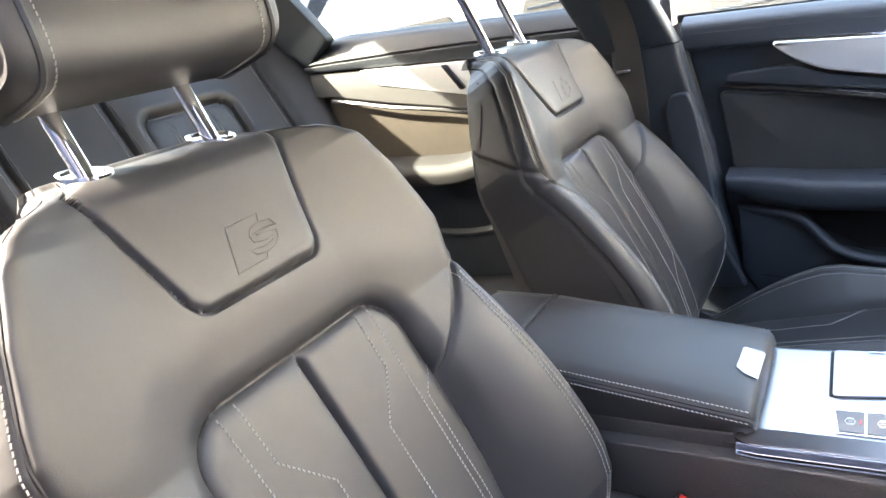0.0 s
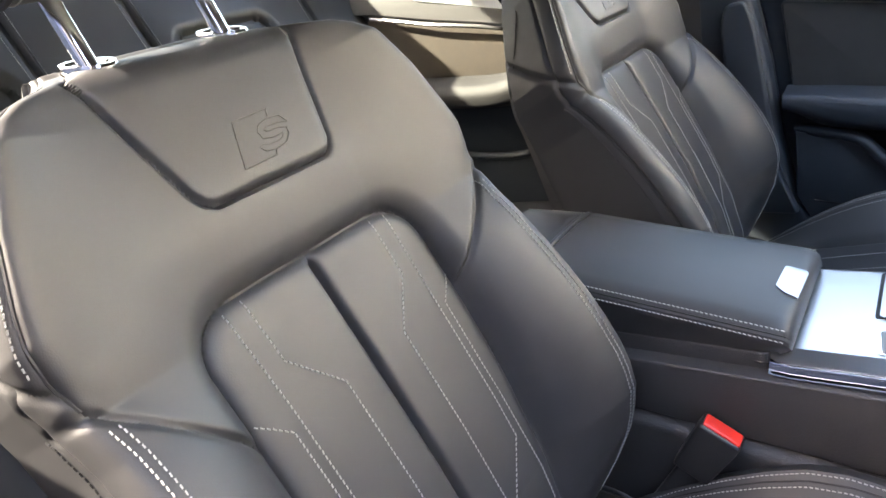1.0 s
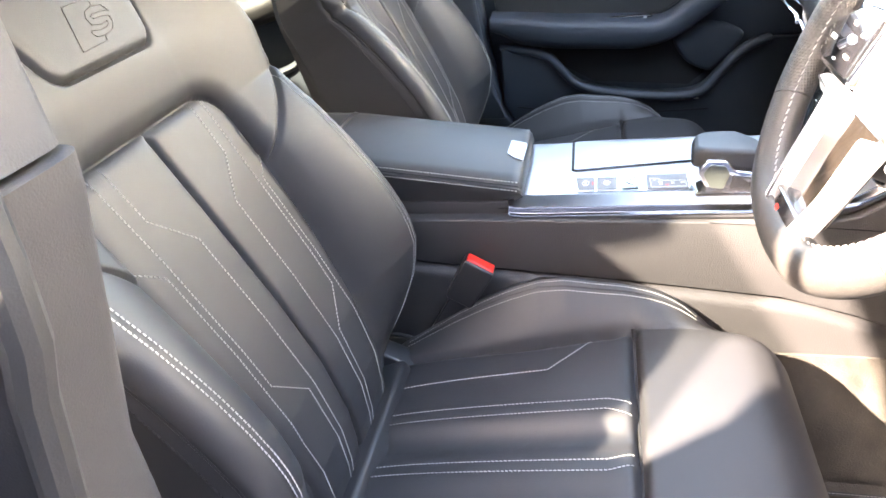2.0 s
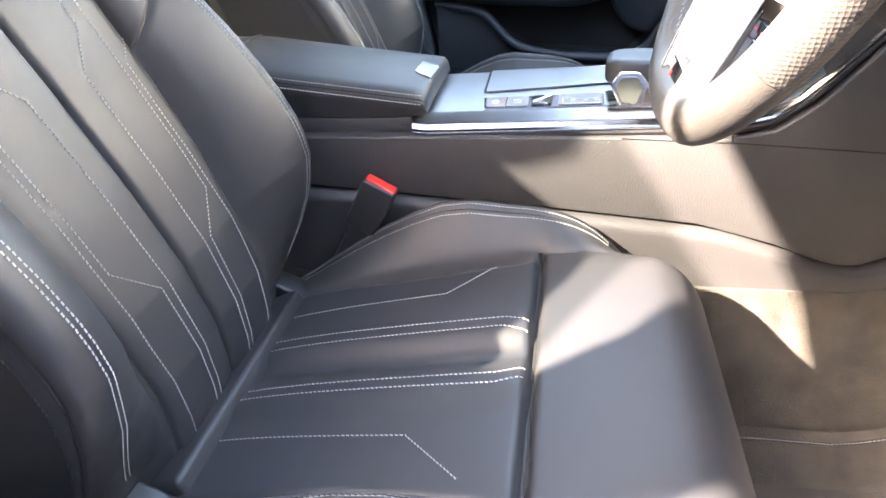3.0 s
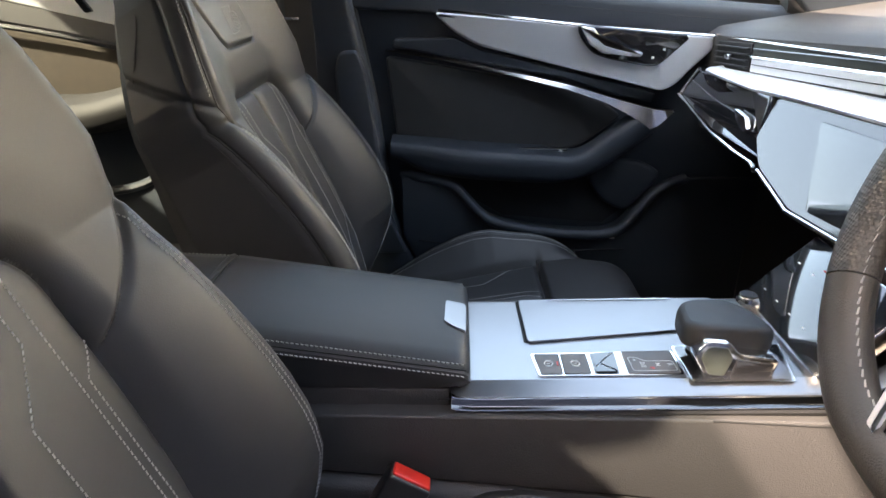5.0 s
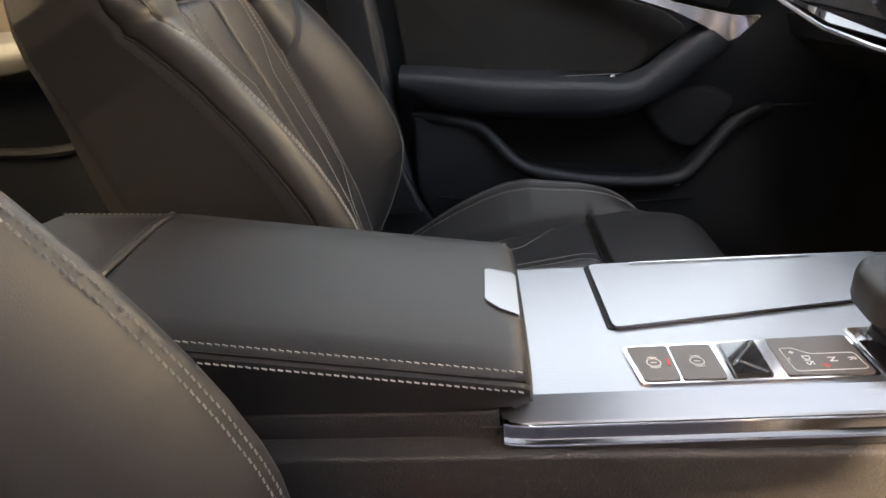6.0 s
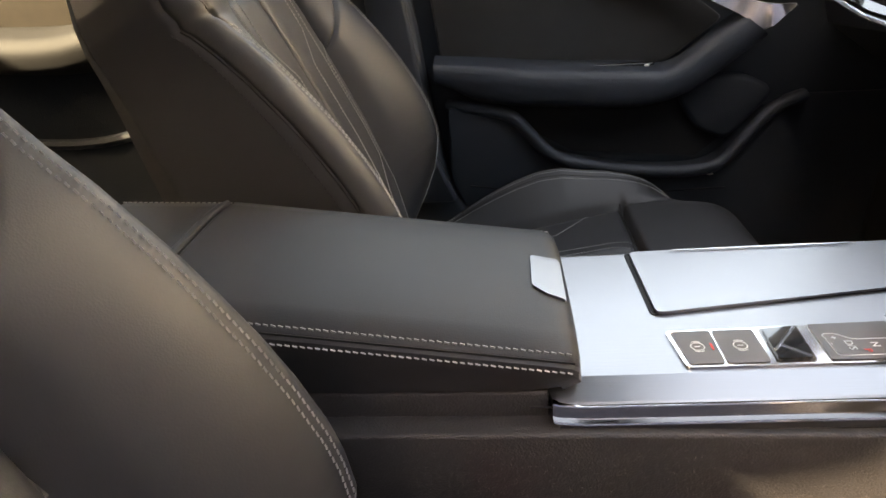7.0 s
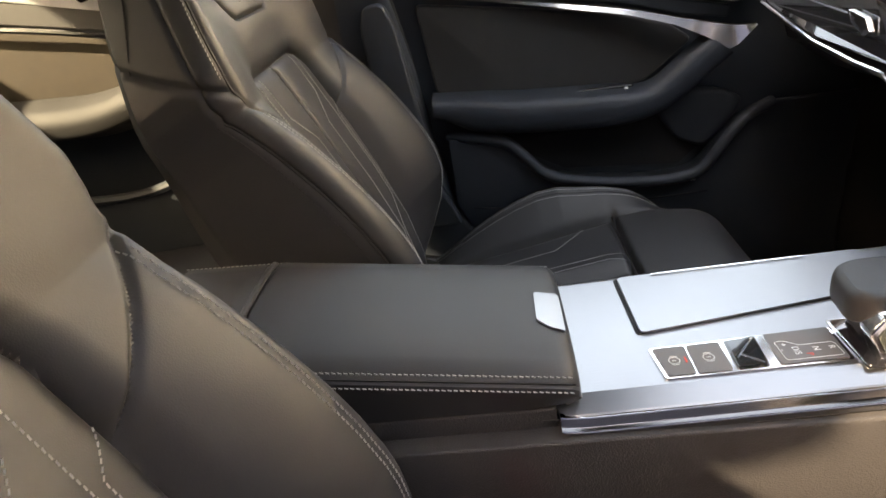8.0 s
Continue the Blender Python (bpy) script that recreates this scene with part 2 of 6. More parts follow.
def crest(v):
    """How far the front's outer edge stands forward."""
    return table(v, [(0, -0.08), (0.03, -0.06), (0.06, -0.04), (0.08, -0.013), (0.1, 0.014), (0.127, 0.045), (0.145, 0.060), (0.167, 0.0755), (0.19, 0.083), (0.21, 0.0865), (0.24, 0.088), (0.27, 0.087), (0.3, 0.084), (0.33, 0.0795),
                     (0.375, 0.070), (0.405, 0.061), (0.43, 0.053), (0.45, 0.060), (0.48, 0.068), (0.55, 0.078), (0.59, 0.080), (0.615, 0.066), (0.635, 0.052), (0.7, 0.044)])


def sweep(v):
    """How far the whole front swells forward at a height along the backrest."""
    return table(v, [(0, -0.06), (0.03, -0.042), (0.06, -0.024), (0.1, -0.006), (0.167, 0.010), (0.25, 0.018), (0.35, 0.022), (0.45, 0.024), (0.52, 0.026), (0.7, 0.026)])


def back_rear(v):
    return table(v, [(0, -0.11), (0.15, -0.105), (0.33, -0.094), (0.39, -0.081), (0.46, -0.062), (0.54, -0.036), (0.6, -0.014), (0.7, -0.005)])


def sdf_insert(u, v):
    r = 0.043
    qx, qy = np.abs(u) - (0.106 + 0.016 * step(0.08, 0.34, v)) + r, v - 0.450 + r
    return np.hypot(np.maximum(qx, 0), np.maximum(qy, 0)) + np.minimum(np.maximum(qx, qy), 0) - r


def sdf_pad(u, v):
    r = 0.016
    qx, qy = np.abs(u - 0.001) - np.minimum(0.069 + 0.025 * np.clip((v - 0.518) / 0.09, 0, 1.3), back_width(v) - 0.016) + r, 0.510 - v + r
    return np.hypot(np.maximum(qx, 0), np.maximum(qy, 0)) + np.minimum(np.maximum(qx, qy), 0) - r


def seam_line(u):
    """The height at which the shoulder wing ends and the side bolster begins."""
    return 0.350 + (np.abs(u) - 0.121) * 0.99


def side_seam(d):
    """The height of the seam that carries on round the side."""
    return np.interp(d, [-0.05, -0.04, 0.002, 0.045, 0.07, 0.1], [0.555, 0.543, 0.497, 0.457, 0.434, 0.42])


def pillow(d, width):
    """A rounded shoulder: 0 at the seam, 1 past the width."""
    t = np.clip(d / width, 0, 1)
    return np.sqrt(np.clip(1 - (1 - t) ** 2, 0, 1))


def back_depth(u, v):
    u, v = np.asarray(u, float), np.asarray(v, float)
    au = np.abs(u)
    fi, fp = sdf_insert(u, v), sdf_pad(u, v)
    base = sweep(v)
    halves = 0.005 * pillow(au, 0.03) - 0.0075 * np.exp(-(au / 0.0032) ** 2) * (1 - step(0.437, 0.447, v))
    ins = base - 0.006 + (0.004 + halves) * pillow(-fi, 0.016)
    w = back_width(v)
    upper = base + 0.008 + 0.012 * step(-0.01, 0.06, fi)
    upper = upper + (crest(v) - upper) * np.clip((au - 0.08) / (w - 0.08), 0, 1) ** 1.5
    upper = upper + 0.0036 * pillow(-fp, 0.014) - 0.0046 * np.exp(-(fp / 0.0022) ** 2)
    start = np.minimum(0.113, w - 0.03)
    low = base - 0.006
    bol = low + (crest(v) - low) * (1 - (1 - np.clip((au - start) / (w - start), 0, 1)) ** 1.9)
    gap = v - seam_line(u)
    wing = step(-0.0045, 0.0045, gap)
    rise = bol + (upper - bol) * pillow(gap, 0.009)
    outer = bol * (1 - wing) + rise * wing - 0.004 * np.exp(-(gap / 0.004) ** 2)
    outer = low + (outer - low) * pillow(fi, 0.018)
    out = np.where(fi < 0, ins, outer)
    roll = np.clip((v - 0.605) / (V_TOP - 0.605), 0, 1)
    edge = 0.011 * (1 - pillow(w - au, 0.016)) * step(0.43, 0.455, v)
    return out - edge - 0.042 * roll ** 2.2


def back_place(u, v, lift=0.0):
    d = back_depth(u, v) + lift
    return BACK_O + np.multiply.outer(np.asarray(v, float), BACK_V) + np.multiply.outer(d, BACK_N) + np.multiply.outer(np.asarray(u, float), np.array([0, 1.0, 0]))


def back_line(points, lift=0.0008, gap=0.004):
    line = []
    for p in straight([Vector((a, b, 0)) for a, b in points], gap):
        u, v = p.x, p.y
        e = 0.0015
        du = back_place(u + e, v) - back_place(u - e, v)
        dv = back_place(u, v + e) - back_place(u, v - e)
        n = np.cross(du, dv)
        n = n / np.linalg.norm(n)
        if n @ BACK_N < 0:
            n = -n
        line.append((back_place(u, v) + n * lift, n))
    return line


def build_seat():
    seat = thing("front_seat", (0.05, SEAT_Y, 0.17), "black leather driver's sports seat with grey stitching on the floor", "car seat", "front seats")
    # backrest: one grid over front, sides and top, cut into its covers
    nv, nu, ns, ne = 340, 260, 60, 9
    v = np.linspace(0.0, V_TOP, nv + 1)
    s = np.linspace(-1, 1, nu + 1)
    W = back_width(v)
    U = W[:, None] * s[None, :]
    Vv = np.repeat(v[:, None], nu + 1, 1)
    D = back_depth(U, Vv)
    edge = D[:, -1]
    ts = np.linspace(0, 1, ns + 1)[1:]
    bulge = 0.026 - 0.016 * step(0.22, 0.64, v)
    side_u = np.zeros((nv + 1, ns))
    side_d = np.zeros((nv + 1, ns))
    rear = back_rear(v)
    for k, t in enumerate(ts):
        if t < 0.35:
            q = t / 0.35 * math.pi / 2
            side_u[:, k] = W + bulge * math.sin(q) * 0.8
            side_d[:, k] = edge - 0.024 * (1 - math.cos(q))
        else:
            q = (t - 0.35) / 0.65
            side_u[:, k] = W + bulge * (0.8 + 0.25 * math.sin(q * math.pi * 0.6)) - 0.02 * max(0, q - 0.8) / 0.2
            side_d[:, k] = (edge - 0.024) * (1 - q) + rear * q
        side_u[:, k] -= 0.003 * math.exp(-((t - 0.35) / 0.02) ** 2)
    low = side_seam(side_d)
    side_u -= 0.0035 * np.exp(-((v[:, None] - low) / 0.006) ** 2)
    allU = np.concatenate([-side_u[:, ::-1], U, side_u], 1)
    allD = np.concatenate([side_d[:, ::-1], D, side_d], 1)
    allV = np.repeat(v[:, None], allU.shape[1], 1)
    topU, topD, topV = [], [], []
    for k in range(1, ne + 1):
        q = k / ne
        topU.append(allU[-1] * (1 - 0.05 * q))
        topD.append(allD[-1] * (1 - q) + (back_rear(0.66)) * q)
        topV.append(allV[-1] + 0.009 * math.sin(q * math.pi * 0.62) * (1 - 0.2 * q))
    allU, allD, allV = (np.concatenate([a, np.array(b)], 0) for a, b in ((allU, topU), (allD, topD), (allV, topV)))
    pts = BACK_O + allV[..., None] * BACK_V + allD[..., None] * BACK_N + allU[..., None] * np.array([0, 1.0, 0])
    cu, cv, cd = ((a[:-1, :-1] + a[1:, 1:]) / 2 for a in (allU, allV, allD))
    col = np.arange(cu.shape[1])[None, :].repeat(cu.shape[0], 0)
    front = (col >= ns) & (col < ns + nu)
    fi, fp = sdf_insert(cu, cv), sdf_pad(cu, cv)
    insert = front & (fi < 0) & (cv < 0.5)
    pad = front & (fp < 0) & ~insert
    wing = front & ~insert & ~pad & (cv > seam_line(cu))
    bolster = front & ~insert & ~pad & ~wing
    roll_cols = int(round(0.35 * ns))
    roll = (col >= ns - roll_cols) & (col < ns + nu + roll_cols) & ~front
    lowc = side_seam(cd)
    bolster = bolster | (roll & (cv <= lowc))
    side = ~front & (~roll | (cv > lowc))
    for name, mask, label in (("backrest_insert", insert, "quilted leather centre panel"), ("head_pad", pad, "padded leather panel with a pressed mark"), ("shoulder_panel", wing, ""),
                              ("side_bolster", bolster & (cu > 0), ""), ("side_bolster", bolster & (cu < 0), ""),
                              ("upper_side_panel", side & (cv > lowc) & (cu > 0), ""), ("upper_side_panel", side & (cv > lowc) & (cu < 0), ""),
                              ("side_panel", side & (cv <= lowc) & (cu > 0), ""), ("side_panel", side & (cv <= lowc) & (cu < 0), "")):
        sheet(name, pts, mask, LEATHER, seat, label, flip=True)
    # hard back
    L, R = pts[:, 0], pts[:, -1]
    rows = len(L)
    verts, faces = [], []
    for i in range(0, rows, 4):
        for k in range(9):
            q = k / 8
            p = L[i] * (1 - q) + R[i] * q - BACK_N * 0.016 * math.sin(q * math.pi)
            verts.append(p)
    n = len(verts) // 9
    faces = [(i * 9 + k, i * 9 + k + 1, (i + 1) * 9 + k + 1, (i + 1) * 9 + k) for i in range(n - 1) for k in range(8)]
    solid("back_shell", verts, faces, PLASTIC, seat, "black plastic seat back")
    # piping along the side seams
    for sgn in (-1, 1):
        c = ns - roll_cols if sgn < 0 else ns + nu + roll_cols
        rows_low = [i for i in range(50, nv, 4) if v[i] < 0.44]
        part("piping", tube([pts[i, c] + np.array([0, sgn * 0.0005, 0]) for i in rows_low], 0.0016, 6), LEATHER, seat)
        o3 = 3 * sgn
        stitches("seam_thread", [[(pts[i, c + o3] + np.array([0, sgn * 0.0006, 0]), np.array([0, sgn, 0.0])) for i in rows_low]], seat, mat=RECESS, label="dark thread")
        e = ns if sgn < 0 else ns + nu
        rows_up = [i for i in range(0, nv + 1, 4) if v[i] > 0.437]
        part("piping", tube([pts[i, e] + BACK_N * 0.0006 for i in rows_up], 0.0014, 6), LEATHER, seat)
        lines = []
        for off in ((1, 5) if sgn < 0 else (-2, -6)):
            lines.append([(pts[i, e + off] + (BACK_N - np.array([0, sgn * 0.3, 0])) * 0.0010, BACK_N - np.array([0, sgn * 0.4, 0])) for i in range(40, nv, 3) if v[i] < 0.422])
        for off in (5,):
            lines.append([(pts[i, e + sgn * off] + np.array([0, sgn * 0.0009, 0]), np.array([0.3, sgn, 0.0])) for i in range(0, nv, 3) if v[i] > 0.462])
        ends = ((0.61, 0.55), (0.575, 0.62), (0.54, 0.72), (0.518, 0.80))
        seam = [pts[int(b / V_TOP * nv), int(round(ns - a * ns if sgn < 0 else ns + nu + a * ns - 1))] + np.array([0, sgn * 0.0004, 0]) for b, a in ends]
        part("seam", tube(smooth_line([tuple(p) for p in seam], 0.006), 0.001, 6), RECESS, seat, "dark seam")
        stitches("stitching", lines, seat)
    # quilting threads, the same on both halves
    lines = []
    for g in (-1, 1):
        for run in ([(0.073, 0.445), (0.071, 0.390), (0.037, 0.349), (0.036, 0.21), (0.034, 0.04)],
                    [(0.091, 0.443), (0.087, 0.36), (0.084, 0.207), (0.047, 0.168), (0.043, 0.04)],
                    [(0.118, 0.366), (0.096, 0.345), (0.094, 0.27), (0.093, 0.14), (0.086, 0.04)]):
            lines.append(back_line([(g * a, b) for a, b in run]))
    stitches("quilting", lines, seat)
    # pressed mark on the pad: a slanted frame and bars
    bm = bmesh.new()
    frame_run = [(0.0249, 0.5565), (0.0276, 0.5625), (-0.0073, 0.5613), (-0.0212, 0.5243), (0.0119, 0.5254), (0.0144, 0.5292)]
    band = [(0.039, 0.547), (0.035, 0.554), (0.023, 0.555), (0.012, 0.552), (0.008, 0.547), (0.009, 0.541), (0.019, 0.539), (0.028, 0.540), (0.028, 0.537), (0.022, 0.535), (0.011, 0.535), (0.0045, 0.537), (0.002, 0.535),
            (0.005, 0.531), (0.015, 0.530), (0.0275, 0.532), (0.034, 0.537), (0.035, 0.543), (0.027, 0.545), (0.016, 0.545), (0.014, 0.547), (0.019, 0.549), (0.030, 0.549), (0.039, 0.547)]
    for run in (frame_run, band):
        tube([p for p, _ in back_line(run, 0.0001, 0.003)], 0.0005, 5, bm)
    part("pressed_mark", bm, LEATHER_SMOOTH, seat, "pressed outline")
    # two bright posts with collars, and the head restraint
    top = BACK_O + BACK_V * 0.645 + BACK_N * 0.010
    up = Vector((-0.36, 0, 0.933)).normalized()
    for dy in (-0.057, 0.067):
        p = Vector(top) + Vector((0, dy, 0.0))
        part("post", tube([p - up * 0.03, p + up * 0.16], 0.0078, 14), CHROME, seat, "chromed post")
        part("collar", lathe([(0.0200, -0.01), (0.0205, 0.0005), (0.0195, 0.0024), (0.0165, 0.0022), (0.015, 0.0006), (0.009, 0.0006), (0.0085, -0.002)], Matrix.Translation(p + up * 0.0065) @ Vector((0.12, 0, 0.993)).to_track_quat("Z", "Y").to_matrix().to_4x4() @ Matrix.Diagonal((0.9, 1.35, 1, 1)), 28), CHROME, seat, "chromed collar")
    m = Matrix.Translation((-0.370, SEAT_Y + 0.013, 1.040)) @ Matrix.Rotation(-radians(14), 4, "Y")
    verts, faces = [], []
    na, nb = 48, 40
    for i in range(na + 1):
        for j in range(nb):
            y = -0.104 + 0.208 * i / na
            w = 2 * math.pi * j / nb
            c, sn = math.cos(w), math.sin(w)
            ex = 0.42
            x = math.copysign(abs(c) ** ex, c) * 0.055 - 0.008
            z = math.copysign(abs(sn) ** ex, sn) * 0.096 + 0.096
            if x > 0:
                x += 0.004 - 0.012 * (1 - (y / 0.104) ** 2)
            x -= 0.10 * max(0, (z - 0.1)) ** 1.3
            verts.append(m @ Vector((x, y, z)))
    faces = [(i * nb + j, i * nb + (j + 1) % nb, (i + 1) * nb + (j + 1) % nb, (i + 1) * nb + j) for i in range(na) for j in range(nb)]
    head = solid("head_restraint", verts, [f[::-1] for f in faces], LEATHER, seat, "padded leather head restraint")
    for g in (-1, 1):
        base = [Vector(verts[(0 if g < 0 else na) * nb + j]) for j in range(nb)]
        mid = sum(base, Vector()) / nb
        cap_v, cap_f = [], []
        rings = 6
        for k in range(rings):
            q = k / (rings - 1)
            for b in base:
                p = mid + (b - mid) * (1 - 0.12 * q if q < 1 else 0.5)
                cap_v.append(p + Vector((0, g * (0.002 + 0.017 * math.sin(q * math.pi / 2)), 0)))
        cap_v.append(mid + Vector((0, g * 0.0195, 0)))
        for k in range(rings - 1):
            for j in range(nb):
                f = (k * nb + j, k * nb + (j + 1) % nb, (k + 1) * nb + (j + 1) % nb, (k + 1) * nb + j)
                cap_f.append(f[::-1] if g > 0 else f)
        for j in range(nb):
            f = ((rings - 1) * nb + j, (rings - 1) * nb + (j + 1) % nb, rings * nb)
            cap_f.append(f[::-1] if g > 0 else f)
        cap = solid("side_cap", cap_v, cap_f, LEATHER, seat, "smooth leather side of the head restraint")
        ring = [Vector(b) + Vector((0, g * 0.001, 0)) for b in base] + [Vector(base[0])]
        part("piping", tube(ring, 0.0028, 6, up=Vector((0, 1, 0))), LEATHER, seat)
        run = [(Vector(verts[(2 if g < 0 else na - 2) * nb + j]), (Vector(verts[(2 if g < 0 else na - 2) * nb + j]) - mid).normalized()) for j in range(nb)]
        run = [(p + n * 0.0005, n) for p, n in run]
        stitches("stitching", [run + run[:1]], seat)
        arc = [Vector((-0.366 + 0.017 * math.cos(a), mid.y + g * 0.0205, 1.080 + 0.0145 * math.sin(a))) for a in np.linspace(-2.0, 1.5, 14)]
        part("release_slot", tube(arc, [0.0012 + 0.0035 * math.sin(math.pi * k / 13) for k in range(14)], 8, flat=0.5, up=Vector((0, 1, 0))), RECESS, seat, "dark crescent grip")

    # cushion
    prof = smooth_line([(-0.19, 0, 0.372), (-0.16, 0, 0.398), (-0.13, 0, 0.414), (-0.065, 0, 0.430), (0.022, 0, 0.446), (0.108, 0, 0.460), (0.155, 0, 0.468), (0.215, 0, 0.476), (0.266, 0, 0.4775), (0.292, 0, 0.471),
                        (0.312, 0, 0.455), (0.326, 0, 0.43), (0.332, 0, 0.4), (0.327, 0, 0.36), (0.315, 0, 0.31), (0.3, 0, 0.25)], 0.0032)
    P = np.array([(q.x, q.z) for q in prof])
    tan = np.gradient(P, axis=0)
    tan /= np.linalg.norm(tan, axis=1)[:, None]
    nor = np.stack([-tan[:, 1], tan[:, 0]], 1)
    arc = np.concatenate([[0], np.cumsum(np.linalg.norm(np.diff(P, axis=0), axis=1))])
    notch = np.interp(0.155, P[:120, 0], arc[:120])
    nose = np.interp(0.30, P[:150, 0], arc[:150])
    nu2 = 150
    s = np.linspace(-1, 1, nu2 + 1)
    Wc = table(P[:, 0], [(-0.19, 0.19), (-0.08, 0.205), (0.05, 0.214), (0.16, 0.214), (0.25, 0.206), (0.34, 0.19)])
    Wc[arc > nose] = np.minimum(Wc[arc > nose], 0.197)
    hb = table(P[:, 0], [(-0.19, 0.0), (-0.13, 0.008), (-0.09, 0.022), (-0.06, 0.034), (-0.025, 0.047), (0.01, 0.057), (0.046, 0.064), (0.08, 0.063), (0.112, 0.054), (0.145, 0.045), (0.176, 0.034), (0.214, 0.016), (0.25, -0.006), (0.35, -0.01)])
    hb[arc > nose] = -0.012
    U = Wc[:, None] * s[None, :]
    au = np.abs(U)
    X = np.repeat(P[:, :1], nu2 + 1, 1)
    sa = np.repeat(arc[:, None], nu2 + 1, 1)
    inner = 0.158 + 0.012 * step(0.0, 0.16, X)
    rise = np.clip((au - inner) / (Wc[:, None] - inner), 0, 1) ** 0.8
    H = hb[:, None] * rise
    H -= 0.006 * np.exp(-((au - inner) / 0.004) ** 2) * (1 - step(notch - 0.03, notch + 0.004, sa))
    H -= 0.014 * np.exp(-((sa - notch) / 0.0045) ** 2) * (1 - step(inner - 0.006, inner + 0.006, au))
    H += 0.004 * np.clip((sa - notch) / 0.01, 0, 1) * (1 - step(inner, inner + 0.03, au)) - 0.003 * np.exp(-np.clip(notch - sa, 0, 1) / 0.012) * (sa < notch) * (1 - step(inner - 0.012, inner + 0.002, au))
    H -= 0.009 * np.exp(-((U - 0.010) / 0.02) ** 2) * (sa < notch) - 0.004 * (sa < notch) * np.exp(-((au - 0.043) / 0.02) ** 2)
    H -= 0.03 * np.clip((au - 0.14) / 0.06, 0, 1) ** 2 * step(notch + 0.03, nose + 0.02, sa)
    sd = 12
    bu, bh = [], []
    for k in range(1, sd + 1):
        q = k / sd
        if q < 0.4:
            w = q / 0.4 * math.pi / 2
            bu.append(Wc + 0.024 * math.sin(w))
            bh.append(H[:, -1] - 0.026 * (1 - math.cos(w)))
        else:
            w = (q - 0.4) / 0.6
            bu.append(Wc + 0.024 + 0.004 * math.sin(w * 3))
            bh.append(H[:, -1] - 0.026 - 0.12 * w)
    bu, bh = np.array(bu).T, np.array(bh).T
    allU = np.concatenate([-bu[:, ::-1], U, bu], 1)
    allH = np.concatenate([bh[:, ::-1], H, bh], 1)
    # the sides hang straight down, the top swells along the normal
    hang = np.concatenate([np.ones_like(bu), np.zeros_like(U), np.ones_like(bu)], 1)
    base_h = np.where(hang > 0, H[:, -1:], allH)
    extra = np.where(hang > 0, allH - H[:, -1:], 0)
    px = P[:, :1] + nor[:, :1] * base_h + nor[:, :1] * extra * (sa[:, :1] > nose)
    pz = P[:, 1:] + nor[:, 1:] * base_h + np.where(sa[:, :1] > nose, nor[:, 1:] * extra, extra)
    pts = np.stack([px, allU + SEAT_Y, np.maximum(pz, 0.235)], 2)
    cu, cs = (allU[:-1, :-1] + allU[1:, 1:]) / 2, np.repeat(((arc[:-1] + arc[1:]) / 2)[:, None], allU.shape[1] - 1, 1)
    ci = np.concatenate([np.full((len(arc), sd), 9.0), inner, np.full((len(arc), sd), 9.0)], 1)[:-1, 1:]
    flat = np.abs(cu) < np.where(ci > 1, 0, ci)
    insert = flat & (cs < notch)
    thigh = (flat & (cs >= notch)) | (cs > nose)
    rest = ~insert & ~thigh
    for name, mask, label in (("cushion_insert", insert, "quilted leather seat centre"), ("thigh_support", thigh, "smooth leather front of the seat"), ("cushion_bolster", rest & (cu > 0), ""), ("cushion_bolster", rest & (cu < 0), "")):
        sheet(name, pts, mask, LEATHER, seat, label, flip=True)

    def cush_line(run, lift=0.0005):
        line = []
        for p in straight([Vector((a, b, 0)) for a, b in run], 0.004):
            i = np.interp(p.x, P[:140, 0], np.arange(140))
            w = np.interp(i, np.arange(len(Wc)), Wc)
            j = sd + (p.y / w + 1) / 2 * nu2
            a, b = int(i), int(np.clip(j, 0, pts.shape[1] - 2))
            f, g = i - a, j - b
            q = (pts[a, b] * (1 - f) + pts[a + 1, b] * f) * (1 - g) + (pts[a, b + 1] * (1 - f) + pts[a + 1, b + 1] * f) * g
            du, dv = pts[a, min(b + 2, pts.shape[1] - 1)] - pts[a, b], pts[min(a + 2, len(P) - 1), b] - pts[a, b]
            n = np.cross(dv, du)
            n = n / np.linalg.norm(n)
            if n[2] < 0:
                n = -n
            line.append((q + n * lift, n))
        return line
    lines = []
    for g in (-1, 1):
        lines += [cush_line([(-0.135, 0.009 + g * 0.096), (0.055, 0.009 + g * 0.106), (0.107, 0.009 + g * 0.155)]), cush_line([(-0.135, 0.009 + g * 0.031), (0.125, 0.009 + g * 0.034), (0.149, 0.009 + g * 0.026)]),
                  cush_line([(-0.135, 0.009 + g * 0.046), (0.125, 0.009 + g * 0.050), (0.149, 0.009 + g * 0.042)])]
    stitches("quilting", lines, seat)
    for g in (-1, 1):
        e = sd if g < 0 else sd + nu2
        rows = [i for i in range(20, 140, 2) if P[i, 0] < 0.252]
        stitches("stitching", [[(pts[i, e + o] + np.array([0, g * 0.0004, 0.0008]), np.array([0, g * 0.3, 0.95])) for i in rows] for o in (-g, -4 * g)], seat)
        part("piping", tube([(pts[i, e - 2 * g] + pts[i, e - 3 * g]) / 2 for i in rows], 0.0009, 5), RECESS, seat)
    row = int(np.argmin(np.abs(arc - notch)))
    part("notch_welt", tube([pts[row, j] + np.array([0, 0, -0.0005]) for j in range(sd + 14, sd + nu2 - 13, 2)], 0.0026, 6), RECESS, seat, "black seam in front of the seat centre")
    # roll between backrest and cushion
    m = Matrix.Translation((-0.150, SEAT_Y, 0.416)) @ Matrix.Rotation(radians(-24), 4, "Y")
    bm = bmesh.new()
